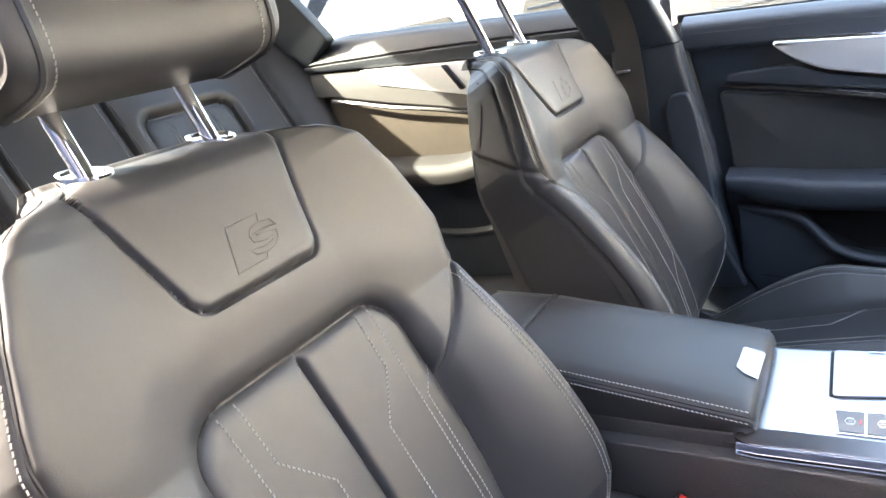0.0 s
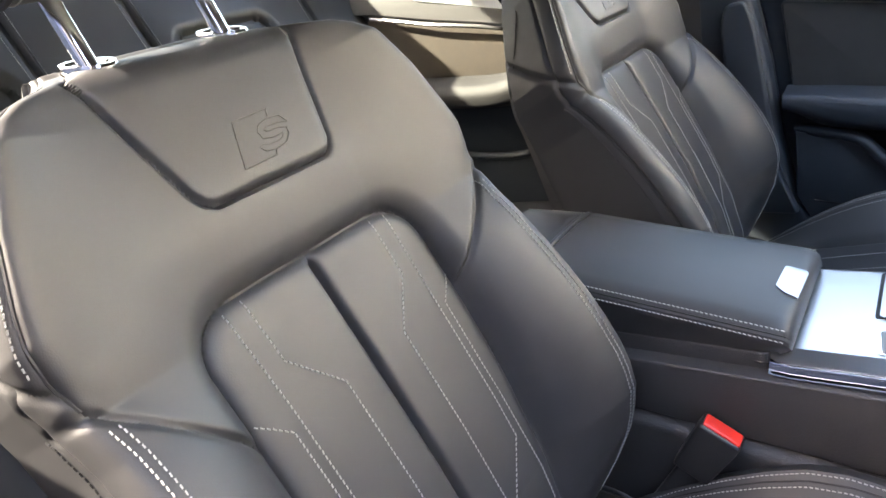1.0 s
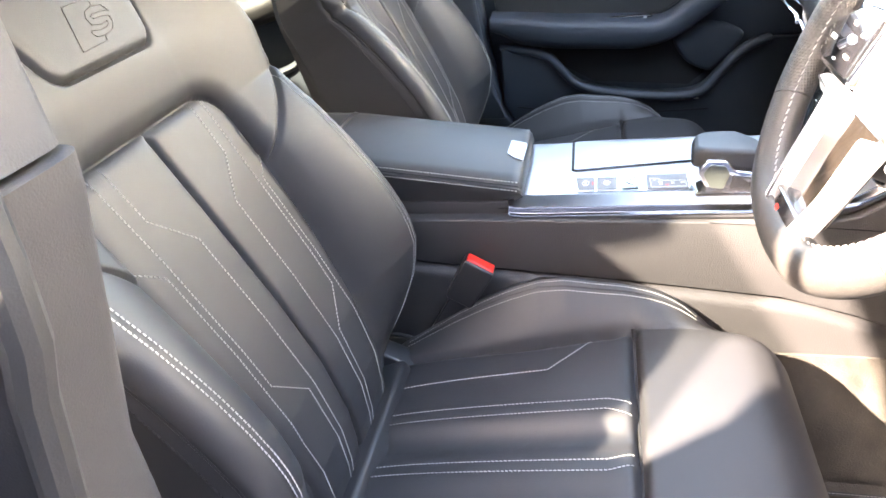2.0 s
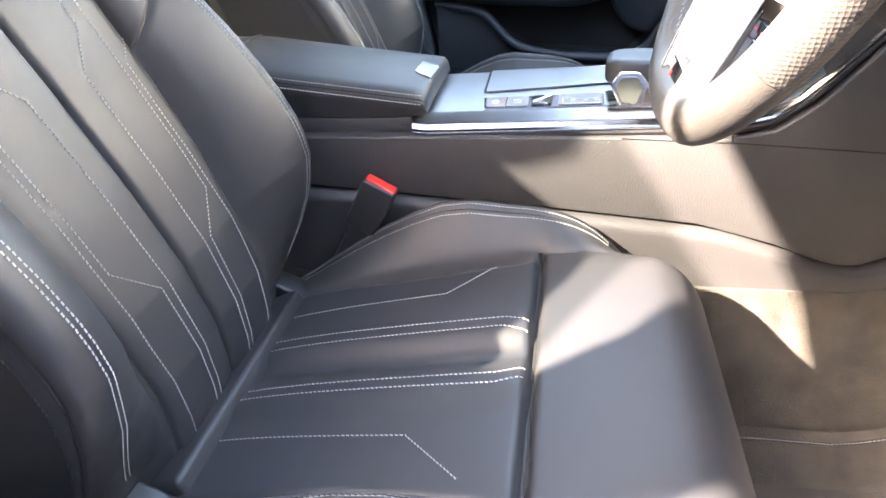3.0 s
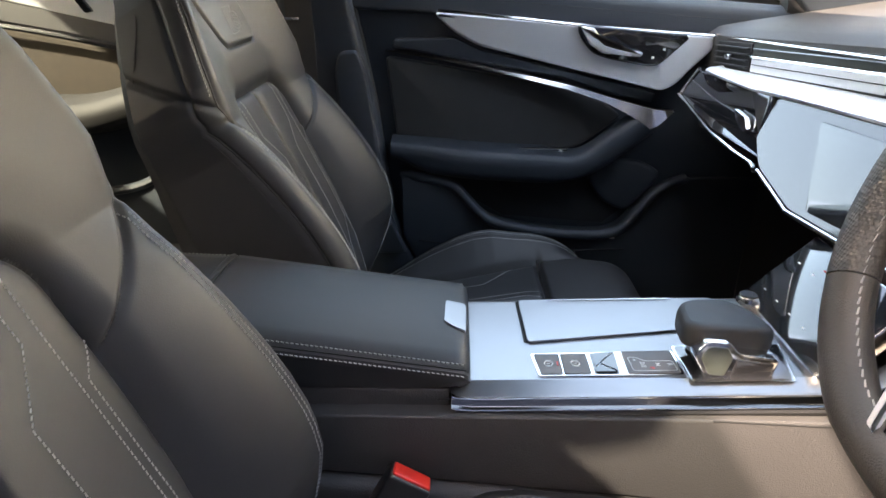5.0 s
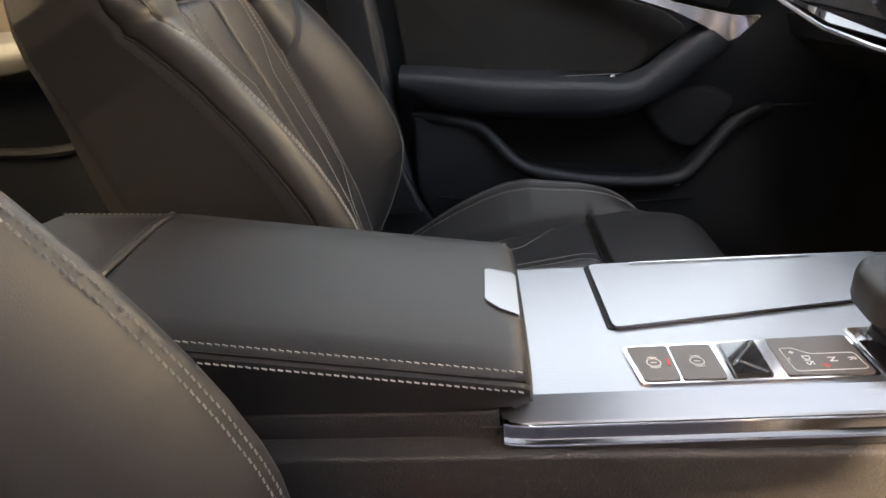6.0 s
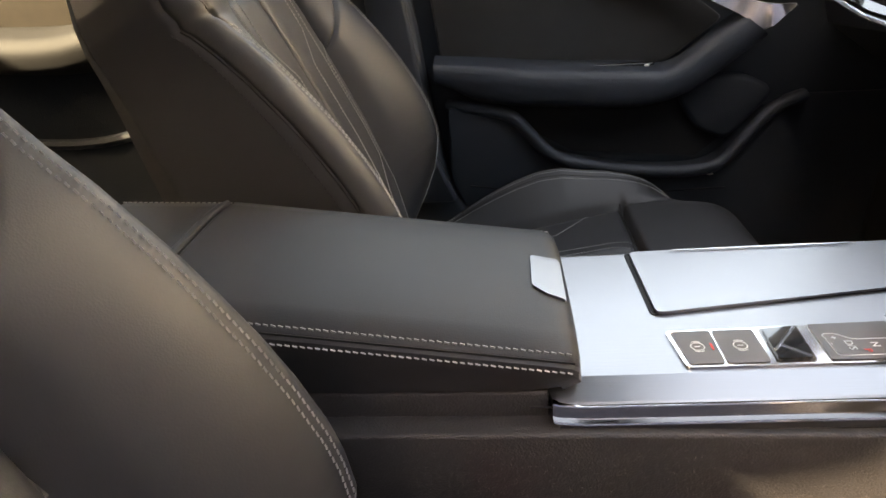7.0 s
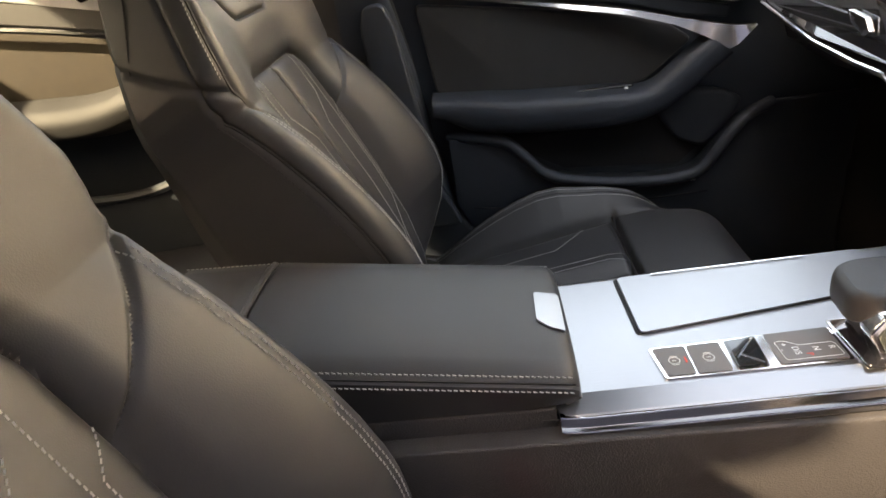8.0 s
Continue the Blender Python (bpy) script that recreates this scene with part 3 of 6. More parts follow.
    box(bm, (-0.024, -0.148, -0.03), (0.021, 0.148, 0.006), 0.006, m)
    part("tuck_roll", bm, LEATHER, seat, "plain leather strip under the backrest")
    # hinge covers and base
    for g in (-1, 1):
        bm = slab(rounded([(-0.3, 0.2), (0.29, 0.2), (0.3, 0.25), (0.22, 0.31), (-0.05, 0.345), (-0.16, 0.41), (-0.235, 0.40), (-0.3, 0.3)], 0.03), "y", SEAT_Y + g * 0.226, SEAT_Y + g * 0.246, 0.004)
        part("side_valance", bm, PLASTIC, seat, "black plastic seat valance")
        a, b = sorted((SEAT_Y + g * 0.15, SEAT_Y + g * 0.184))
        bm = slab(rounded([(-0.27, 0.33), (-0.11, 0.33), (-0.11, 0.40), (-0.15, 0.425), (-0.19, 0.44), (-0.26, 0.44)], 0.012), "y", a, b, 0.004)
        part("hinge_cover", bm, PLASTIC, seat, "black plastic hinge cover")
        bm = slab([(-0.25, 0.172), (0.3, 0.172), (0.3, 0.2), (-0.25, 0.2)], "y", SEAT_Y + g * 0.17, SEAT_Y + g * 0.205, 0.004)
        part("rail", bm, PLASTIC, seat, "steel seat rail")
    bm = bmesh.new()
    box(bm, (-0.25, SEAT_Y - 0.2, 0.2), (0.28, SEAT_Y + 0.2, 0.33), 0.01)
    part("base", bm, RECESS, seat, "dark seat pan")
    return seat


driver_seat = build_seat()
passenger_seat = copy_thing(driver_seat, pose(0.05, SEAT_Y + 0.692, 0.17))
tagged(passenger_seat, "black leather passenger sports seat with grey stitching beside the console")
for ob in passenger_seat.children:
    if not ob.name.startswith(("post", "collar")) and min((ob.matrix_world @ Vector(c)).z for c in ob.bound_box) > 1.0:
        ob.location += Vector((-0.018, 0.0, 0.055))


# ---------------------------------------------------------------- centre console
def loft(sections, closed=True, caps=True):
    """A bmesh through rings of places."""
    bm = bmesh.new()
    rings = [[bm.verts.new(Vector(p)) for p in s] for s in sections]
    n = len(rings[0])
    for a, b in zip(rings, rings[1:]):
        for k in range(n if closed else n - 1):
            bm.faces.new((a[k], a[(k + 1) % n], b[(k + 1) % n], b[k]))
    if caps and closed:
        bm.faces.new(rings[0][::-1])
        bm.faces.new(rings[-1])
    return bm


def top_z(x):
    return 0.6085 + 0.022 * (x - 0.08)


console = thing("centre_console", (0.05, -0.045, 0.17), "dark centre console with brushed metal top, between the front seats", "car console")
low_line = [(0.6, 0.478), (0.568, 0.466), (0.54, 0.442), (0.514, 0.43), (0.49, 0.43), (0.468, 0.436), (0.42, 0.455), (0.331, 0.48), (0.126, 0.502), (-0.134, 0.525), (-0.42, 0.535)]
upper = [(-0.42, 0.588), (0.0, 0.588), (0.2, 0.587), (0.356, 0.585), (0.4, 0.594), (0.437, 0.622), (0.475, 0.667), (0.54, 0.75), (0.6, 0.76)]
for a, b, name in ((-0.152, -0.12, "side_panel"), (0.03, 0.062, "side_panel")):
    part(name, slab(upper + low_line, "y", a, b, 0.003), SOFT, console, "dark grained upper side of the console")
for a, b in ((-0.160, -0.13), (0.04, 0.07)):
    run = smooth_line([(x, 0, z - 0.003) for x, z in low_line], 0.012)
    g, c = (-1, -0.045) if a < -0.1 else (1, -0.045)
    secs = []
    for p in run:
        foot = float(np.interp(p.x, [0.34, 0.6], [0.2, 0.33]))
        secs.append([(p.x, c + g * w, z) for w, z in ((0.095, p.z), (0.1085, p.z - 0.0015), (0.1145, p.z - 0.0045), (0.117, p.z - 0.009), (0.1175, p.z - 0.0145), (0.1165, p.z - 0.03), (0.113, (p.z + foot) / 2), (0.113, foot), (0.085, foot))])
    bm = loft(secs)
    bmesh.ops.recalc_face_normals(bm, faces=bm.faces)
    part("lower_side_panel", bm, SOFT, console, "dark soft lower side of the console with a rolled ledge")
bm = bmesh.new()
box(bm, (-0.42, -0.125, 0.2), (0.36, 0.035, 0.585))
part("core", bm, RECESS, console, "black inner box")
bm = bmesh.new()
box(bm, (0.3555, -0.1526, 0.580), (0.357, -0.150, 0.589))
part("joint", bm, RECESS, console)
part("joint", tube([(0.24, -0.1521, 0.5862), (0.356, -0.1521, 0.5805), (0.47, -0.1521, 0.572), (0.597, -0.1521, 0.5625)], 0.0008, 6), RECESS, console)

# brushed metal deck with rolled edges
xs = np.concatenate([np.linspace(-0.012, 0.355, 24), [0.375, 0.395, 0.42, 0.445, 0.47, 0.5]])
deck_z = [top_z(x) if x < 0.36 else float(np.interp(x, [0.36, 0.395, 0.42, 0.445, 0.47, 0.5], [0.614, 0.622, 0.638, 0.662, 0.69, 0.725])) for x in xs]
secs = []
for x, z in zip(xs, deck_z):
    secs.append([(max(x, 0.002 if y < -0.13 else -0.002 if y < -0.124 else -1), y, z + h) for y, h in ((-0.137, -0.014), (-0.1378, -0.0082), (-0.1365, -0.0072), (-0.1245, -0.0016), (-0.1205, 0.0), (0.042, 0.0), (0.048, -0.002), (0.05, -0.006), (0.05, -0.014))])
part("deck", loft(secs), ALU, console, "brushed metal deck", smooth=False)
for g, y in ((-1, -0.1425), (1, 0.054)):
    m = -0.1385 if g < 0 else 0.05
    secs, low = [], []
    for i, (x, z) in enumerate(zip(xs, deck_z)):
        tip = max(0.0, 1 - i / 2.0)
        x = max(x, 0.001 + 0.004 * i)
        z += 0.003 * tip
        secs.append([(x, m + g * a, z + h) for a, h in ((-0.004, -0.0084), (0.0004, -0.0086), (0.0012, -0.0094), (0.0036, -0.0138), (0.0048, -0.0152), (0.0072, -0.0162), (0.0078, -0.0174), (0.006, -0.0185), (-0.004, -0.0185))])
        low.append([(x + 0.004 * tip, m + g * a, z + h) for a, h in ((-0.004, -0.0187), (0.0065, -0.0187), (0.0075, -0.022), (0.004, -0.0275), (-0.004, -0.0275))])
    for nm, ss, mt, lb in (("edge_strip", secs, DARK_CHROME, "dark polished bevelled edge strip"), ("edge_seal", low, PLASTIC, "black seal under the strip")):
        bm = loft(ss)
        bmesh.ops.recalc_face_normals(bm, faces=bm.faces)
        part(nm, bm, mt, console, lb)
    for a, h, r in ((0.0007, -0.0088, 0.0009), (0.0073, -0.0166, 0.0008)):
        part("edge_line", tube([(max(x, 0.001 + 0.004 * i), m + g * a, z + h + 0.003 * max(0.0, 1 - i / 2.0)) for i, (x, z) in enumerate(zip(xs, deck_z))], r, 6), CHROME, console, "thin bright edge line")
    part("edge_groove", tube([(x, m + g * 0.0002, z - 0.0083) for x, z in zip(xs, deck_z)], 0.0007, 6), RECESS, console)


def tray(name, outline, z0, z1, mat, parent, label="", bevel=0.0006):
    """A flat plate that follows the deck's slope."""
    bm = slab(outline, "z", 0, 1)
    for v in bm.verts:
        v.co.z = top_z(v.co.x) + (z0 if v.co.z < 0.5 else z1)
    return part(name, bm, mat, parent, label)


tray("lid_gap", rounded([(0.0758, -0.0542), (0.0738, 0.042), (0.301, 0.042), (0.301, 0.002), (0.2685, -0.0288)], 0.005), 0.0002, 0.0007, RECESS, console)
lid = tray("sliding_lid", rounded([(0.0795, -0.054), (0.0775, 0.041), (0.30, 0.0415), (0.30, 0.003), (0.268, -0.0285)], 0.006), 0.0004, 0.0027, ALU, console, "brushed metal lid of the console tray")
tray("lid_bead", [(0.11, 0.0375), (0.11, 0.039), (0.25, 0.039), (0.25, 0.0375)], 0.0034, 0.0042, CHROME, console)
frame_line = rounded([(0.0795, -0.0765), (0.084, -0.1165), (0.222, -0.1165), (0.222, -0.0735)], 0.004)
tray("switch_frame", frame_line, 0.0002, 0.0016, CHROME, console, "thin chrome frame round the switches")
for k, (a, b) in enumerate(((0.0835, 0.1075), (0.109, 0.1345))):
    key = tray("switch", rounded([(a - (0.0 if k else 0.001), -0.0785), (a + (0.0 if k else 0.003), -0.1145), (b, -0.1145), (b, -0.0785)], 0.0025), 0.001, 0.0024, BUTTON, console, "brown-grey push switch")
    c = ((a + b) / 2, -0.0965)
    bm = bmesh.new()
    z = top_z(c[0]) + 0.0025
    ring = [(c[0] + 0.0042 * math.cos(w), c[1] + 0.0042 * math.sin(w), z) for w in np.linspace(0, 2 * math.pi, 17)]
    tube(ring, 0.00035, 4, bm)
    for g in (-1, 1):
        tube([(c[0] + 0.0056 * math.cos(w), c[1] + g * 0.0056 * math.sin(w), z) for w in np.linspace(1.0, 2.1, 7)], 0.00035, 4, bm)
    tube([(c[0] + 0.0016, c[1], z), (c[0] - 0.0018, c[1], z)], 0.00035, 4, bm)
    part("switch_sign", bm, WHITE, key, "white ring sign")
bm = bmesh.new()
box(bm, (0.1035, -0.1005, top_z(0.104) + 0.002), (0.1048, -0.0935, top_z(0.104) + 0.0029))
part("lamp", bm, RED, console, "small red lamp")
well = tray("roller_well", rounded([(0.1385, -0.0775), (0.1375, -0.1145), (0.1615, -0.1145), (0.1635, -0.0755)], 0.0025), 0.0012, 0.002, GLOSS, console, "gloss black well")
key = tray("start_key", rounded([(0.1405, -0.0795), (0.1395, -0.1125), (0.1598, -0.1125), (0.1615, -0.0775)], 0.0015), 0.0018, 0.0034, SCREEN, console, "glossy dark start key")
bm = bmesh.new()
for (x0, y0), (x1, y1) in (((0.1605, -0.079), (0.1405, -0.1035)), ((0.1455, -0.0985), (0.159, -0.1115))):
    n2 = Vector((-(y1 - y0), x1 - x0, 0)).normalized() * 0.0011
    va = [bm.verts.new(Vector((x, y, top_z(x) + h)) + o) for x, y in ((x0, y0), (x1, y1)) for o, h in ((n2, 0.0034), (-n2, 0.0034), (n2 * 0, 0.0044))]
    for f in ((0, 3, 5, 2), (2, 5, 4, 1), (0, 2, 1), (3, 4, 5)):
        bm.faces.new([va[k] for k in f])
part("facets", bm, CRYSTAL, key, "bright facet ridges", smooth=False)
shift_plate = tray("gear_display", rounded([(0.1705, -0.0755), (0.1695, -0.1145), (0.219, -0.1145), (0.2195, -0.0745)], 0.002), 0.001, 0.0026, BUTTON, console, "grey gear display")


def lettering(word, at, size, mat, parent, up=(1, 0, 0), right=(0, -1, 0)):
    cu = bpy.data.curves.new("letters", "FONT")
    cu.body, cu.size, cu.extrude, cu.align_x, cu.align_y = word, size, 0.0001, "CENTER", "CENTER"
    tmp = bpy.data.objects.new("tmp", cu)
    me = bpy.data.meshes.new_from_object(tmp)
    bpy.data.objects.remove(tmp)
    r, u = Vector(right), Vector(up)
    me.transform(Matrix.Translation(at) @ Matrix((r, u, r.cross(u))).transposed().to_4x4())
    me.materials.append(mat)
    ob = new("lettering", me)
    attach(ob, parent)
    return tagged(ob, "printed sign '%s'" % word)


for word, x, y, mat in (("R", 0.212, -0.1005, WHITE), ("N", 0.2005, -0.1005, WHITE), ("P", 0.1935, -0.1065, RED), ("D/S", 0.186, -0.1005, WHITE), ("+", 0.1795, -0.092, WHITE), ("-", 0.1765, -0.0985, WHITE)):
    lettering(word, (x, y, top_z(x) + 0.0028), 0.0068, mat, shift_plate)
bm = bmesh.new()
tube([(x, y, top_z(x) + 0.0027) for x, y in rounded([(0.174, -0.087), (0.182, -0.087), (0.190, -0.094), (0.216, -0.094), (0.217, -0.111), (0.175, -0.111)], 0.003)] + [(0.1745, -0.0885, top_z(0.174) + 0.0027)], 0.0003, 4, bm)
part("display_line", bm, WHITE, shift_plate)
tray("boot", rounded([(0.2255, -0.066), (0.2265, -0.1265), (0.318, -0.1265), (0.33, -0.064)], 0.003), 0.0005, 0.0022, GLOSS, console, "gloss black surround of the gear lever")
tray("boot_frame", rounded([(0.2235, -0.064), (0.2245, -0.1285), (0.3205, -0.1285), (0.333, -0.062)], 0.003), 0.0002, 0.0012, CHROME, console)

lever = thing("gear_lever", (0.262, -0.088, 0.612), "gear lever with black leather hood and chrome handle, on the console", "gear lever")
secs = []
for q in np.linspace(0, 1, 7):
    w, l = 0.022 - 0.006 * q, 0.030 - 0.008 * q
    secs.append([(0.264 + a * l, -0.088 + b * w, 0.612 + 0.028 * q) for a, b in rounded([(-1, -1), (1, -1), (1, 1), (-1, 1)], 0.4)])
part("neck", loft(secs), GLOSS, lever, "gloss black neck")
hood = slab(rounded([(0.224, -0.060), (0.221, -0.098), (0.234, -0.109), (0.296, -0.107), (0.314, -0.090), (0.300, -0.056), (0.272, -0.046), (0.240, -0.047)], 0.010, 4), "z", 0.634, 0.660, 0.007)
for v in hood.verts:
    v.co.z -= 0.30 * max(0.0, v.co.x - 0.276) + 0.35 * max(0.0, 0.232 - v.co.x)
part("hood", hood, LEATHER, lever, "black leather top of the gear lever")
outline = [(0.226, 0.636), (0.236, 0.651), (0.258, 0.650), (0.268, 0.638), (0.306, 0.632), (0.302, 0.613), (0.262, 0.608), (0.238, 0.612)]
grip = slab(rounded(outline, 0.004, 3), "y", -0.121, -0.104, 0.002)
grip_frame = part("grip", grip, CHROME, lever, "chrome frame of the lever's key")
part("lock_key", slab(rounded([(0.232, 0.635), (0.239, 0.646), (0.256, 0.645), (0.262, 0.634), (0.256, 0.615), (0.241, 0.617)], 0.003), "y", -0.1225, -0.118, 0.0008), BAND, grip_frame, "glassy grey lock key")
part("thumb_key", slab(rounded([(0.266, 0.633), (0.301, 0.628), (0.298, 0.616), (0.262, 0.613)], 0.002), "y", -0.1225, -0.118, 0.0008), GLOSS, grip_frame, "dark glossy thumb key")

knob = thing("volume_knob", (0.335, 0.024, 0.614), "small ribbed chrome rotary knob on the console", "knob")
part("body", lathe([(0.0125, 0.0), (0.0125, 0.012), (0.0115, 0.0135), (0.0, 0.0135)], Matrix.Translation((0.335, 0.024, 0.615)), 28), CHROME, knob)
part("cap", lathe([(0.0095, 0.0), (0.0092, 0.0012), (0.0, 0.0013)], Matrix.Translation((0.335, 0.024, 0.6285)), 24), PLASTIC, knob)

# sloping lower screen at the head of the console
low_screen = thing("climate_screen", (0.40, -0.035, 0.64), "dark glass touch screen sloping up from the console", "screen")
ms = Matrix.Translation((0.405, -0.035, 0.688)) @ Matrix.Rotation(radians(-45), 4, "Y")
bm = bmesh.new()
box(bm, (-0.098, -0.095, -0.02), (0.006, 0.080, 0.001), 0.003, ms)
part("bezel", bm, CHROME, low_screen, "thin chrome bezel")
bm = bmesh.new()
box(bm, (-0.096, -0.093, -0.006), (0.004, 0.078, 0.0025), 0.0015, ms)
pane = part("pane", bm, SCREEN, low_screen, "dark glossy glass")
bm = bmesh.new()
for k in range(5):
    for j in range(2):
        box(bm, (-0.075 + 0.045 * j, -0.066 + 0.03 * k, 0.0026), (-0.0738 + 0.045 * j, -0.061 + 0.03 * k, 0.003), 0, ms)
tagged(part("screen_signs", bm, WHITE, pane, "small pale signs"), kind="stuff")
bm = bmesh.new()
for k in range(2):
    box(bm, (-0.02, -0.06 + 0.05 * k, 0.0026), (-0.0185, -0.03 + 0.05 * k, 0.003), 0, ms)
part("screen_bars", bm, RED, pane, "thin red bars")

# armrest
arm = thing("armrest", (-0.13, -0.043, 0.60), "padded black leather armrest with double stitching, on the console", "armrest")


def arm_top(x):
    return 0.6375 - 0.135 * x if x > -0.24 else 0.6699 - 0.04 * (x + 0.24)


def arm_section(x, drop=0.0, inset=0.0, rake=0.0):
    t = arm_top(x) - drop
    y0, y1 = -0.137 + inset, 0.049 - inset
    b = 0.607
    pts = [(y0 + 0.0025, b), (y0 + 0.0005, t - 0.022), (y0 - 0.0006, t - 0.0155), (y0 + 0.0004, t - 0.0115), (y0 + 0.0032, t - 0.0099), (y0 + 0.0034, t - 0.0086), (y0 + 0.0085, t - 0.0038), (y0 + 0.024, t - 0.0008)]
    mid = [(y0 + (y1 - y0) * k, t + 0.0022 * math.sin(k * math.pi)) for k in (0.25, 0.4, 0.6, 0.75)]
    right = [(y0 + y1 - a, c) for a, c in pts[::-1]]
    return [(x - rake * max(0, t - 0.017 - c) / 0.02, a, c) for a, c in pts + mid + right]


xs_arm = list(np.linspace(-0.242, 0.004, 30))
secs = [arm_section(-0.2475, 0.008, 0.006), arm_section(-0.2465, 0.003, 0.002)] + [arm_section(x, 0, 0, 0.038 * max(0, (x + 0.1) / 0.104)) for x in xs_arm] + [arm_section(0.012, 0.001, 0.001, 0.04), arm_section(0.0165, 0.004, 0.003, 0.042), arm_section(0.0185, 0.009, 0.007, 0.042)]
part("lid", loft(secs), LEATHER, arm, "padded leather lid")
secs = [arm_section(x, 0.001) for x in np.linspace(-0.335, -0.257, 8)]
secs = [arm_section(-0.355, 0.022, 0.02), arm_section(-0.345, 0.006, 0.008)] + secs + [arm_section(-0.2525, 0.004, 0.003), arm_section(-0.2505, 0.010, 0.007)]
part("rear_section", loft(secs), LEATHER, arm, "padded leather rear part")
bm = bmesh.new()
box(bm, (-0.34, -0.1338, 0.585), (-0.001, 0.0458, 0.6055), 0.002)
part("plinth", bm, SOFT, arm, "black plastic plinth")
welt = [Vector(p) + Vector((0.0, 0.0, 0.0004)) for p in arm_section(-0.2492, 0.0015, 0.001)[1:-1]]
part("welt", tube(welt, 0.0032, 8, up=Vector((1, 0, 0))), LEATHER, arm, "rounded leather seam")
lines = []
for g in (0, 1):
    for dz, dy, nz in ((-0.0058, 0.0064, 0.9), (-0.0142, -0.0004, 0.05)):
        line = []
        for x in np.linspace(-0.34, 0.013, 60):
            y = -0.137 + dy if g == 0 else 0.049 - dy
            n = Vector((0, -1 if g == 0 else 1, nz)).normalized()
            line.append((Vector((x, y, arm_top(x) + dz)) + n * 0.0005, n))
        lines.append(line)
    seam = [(x, -0.137 + 0.0029 if g == 0 else 0.049 - 0.0029, arm_top(x) - 0.0093) for x in np.linspace(-0.34, 0.014, 40)]
    part("seam", tube(seam, 0.0007, 6), RECESS, arm)
stitches("stitching", lines, arm)
bm = slab(rounded([(-0.006, -0.022), (-0.007, -0.066), (0.003, -0.077), (0.0145, -0.080), (0.0155, -0.022)], 0.003), "z", 0, 1)
for v in bm.verts:
    v.co.z = arm_top(v.co.x) + 0.0024 - 0.004 * max(0, (v.co.x - 0.008) / 0.008) ** 2 + (0.0014 if v.co.z > 0.5 else -0.004)
part("release_tab", bm, ALU, arm, "silver release tab")

# belt buckle beside the driver's seat
buckle = thing("belt_buckle", (-0.07, -0.178, 0.44), "black seat belt buckle with red button, beside the seat", "belt buckle")
mb = Matrix.Translation((-0.035, -0.172, 0.536)) @ Matrix.Rotation(radians(30), 4, "Y")
bm = slab(rounded([(-0.019, -0.066), (0.019, -0.066), (0.0215, -0.012), (0.021, 0.0), (-0.021, 0.0), (-0.0215, -0.012)], 0.004), "y", -0.0115, 0.0115, 0.003)
bm.transform(mb)
part("housing", bm, PLASTIC, buckle)
bm = bmesh.new()
box(bm, (-0.019, -0.0085, -0.006), (0.019, 0.0085, 0.0022), 0.002, mb)
part("button", bm, RED, buckle, "red release button")
bm = bmesh.new()
box(bm, (-0.013, -0.006, -0.16), (0.013, 0.006, -0.06), 0.003, mb)
part("stalk", bm, PLASTIC, buckle, "black stalk")

# ---------------------------------------------------------------- steering wheel
wheel = thing("steering_wheel", (0.326, -0.363, 0.846), "flat-bottomed leather steering wheel with silver spokes, in the sun", "steering wheel")
WT = radians(24)
up_w, out_w = Vector((math.sin(WT), 0, math.cos(WT))), Vector((-math.cos(WT), 0, math.sin(WT)))
MW = Matrix.Translation((0.326, -0.363, 0.846)) @ Matrix((Vector((0, -1, 0)), up_w, out_w)).transposed().to_4x4()


def rim_place(w):
    x, y = 0.169 * math.sin(w), 0.168 * math.cos(w)
    if y < -0.155:
        y = -0.155 - (abs(y) - 0.155) * 0.6
    return Vector((x, y, 0))


def rim_piece(w0, w1, r, n):
    secs = []
    for w in np.linspace(w0, w1, n):
        c = rim_place(w)
        d = (rim_place(w + 0.01) - rim_place(w - 0.01)).normalized()
        side = d.cross(Vector((0, 0, 1)))
        secs.append([MW @ (c + side * r * 1.08 * math.cos(a) + Vector((0, 0, r * 0.95 * math.sin(a)))) for a in np.linspace(0, 2 * math.pi, 19)[:-1]])
    return loft(secs)


RIM_PERF = material("perforated_leather", (0.038, 0.034, 0.031), 0.5, grain=0.8, scale=400, kind="voronoi", mottle=0.1)
for node in RIM_PERF.node_tree.nodes:
    if node.type == "TEX_VORONOI":
        node.inputs["Randomness"].default_value = 0.12
part("rim", rim_piece(-0.615, 0.615, 0.0168, 22), LEATHER_SMOOTH, wheel, "smooth leather top of the rim")
part("rim_grip", rim_piece(0.62, 2.15, 0.0172, 26), RIM_PERF, wheel, "perforated leather grip")
part("rim_grip", rim_piece(2 * math.pi - 2.15, 2 * math.pi - 0.62, 0.0172, 26), RIM_PERF, wheel, "perforated leather grip")
part("rim_base", rim_piece(2.155, 2 * math.pi - 2.155, 0.0168, 40), LEATHER_SMOOTH, wheel, "smooth leather base of the rim")
line = []
for w in np.linspace(0, 2 * math.pi, 160):
    c = rim_place(w)
    d = (rim_place(w + 0.01) - rim_place(w - 0.01)).normalized()
    side = d.cross(Vector((0, 0, 1)))
    if side.dot(c) > 0:
        side = -side
    n = (side * 0.93 + Vector((0, 0, 0.35))).normalized()
    line.append((MW @ (c + n * 0.0180), MW.to_3x3() @ n))
stitches("stitching", [line], wheel, size=0.0058, gap=0.0078, r=0.00055)
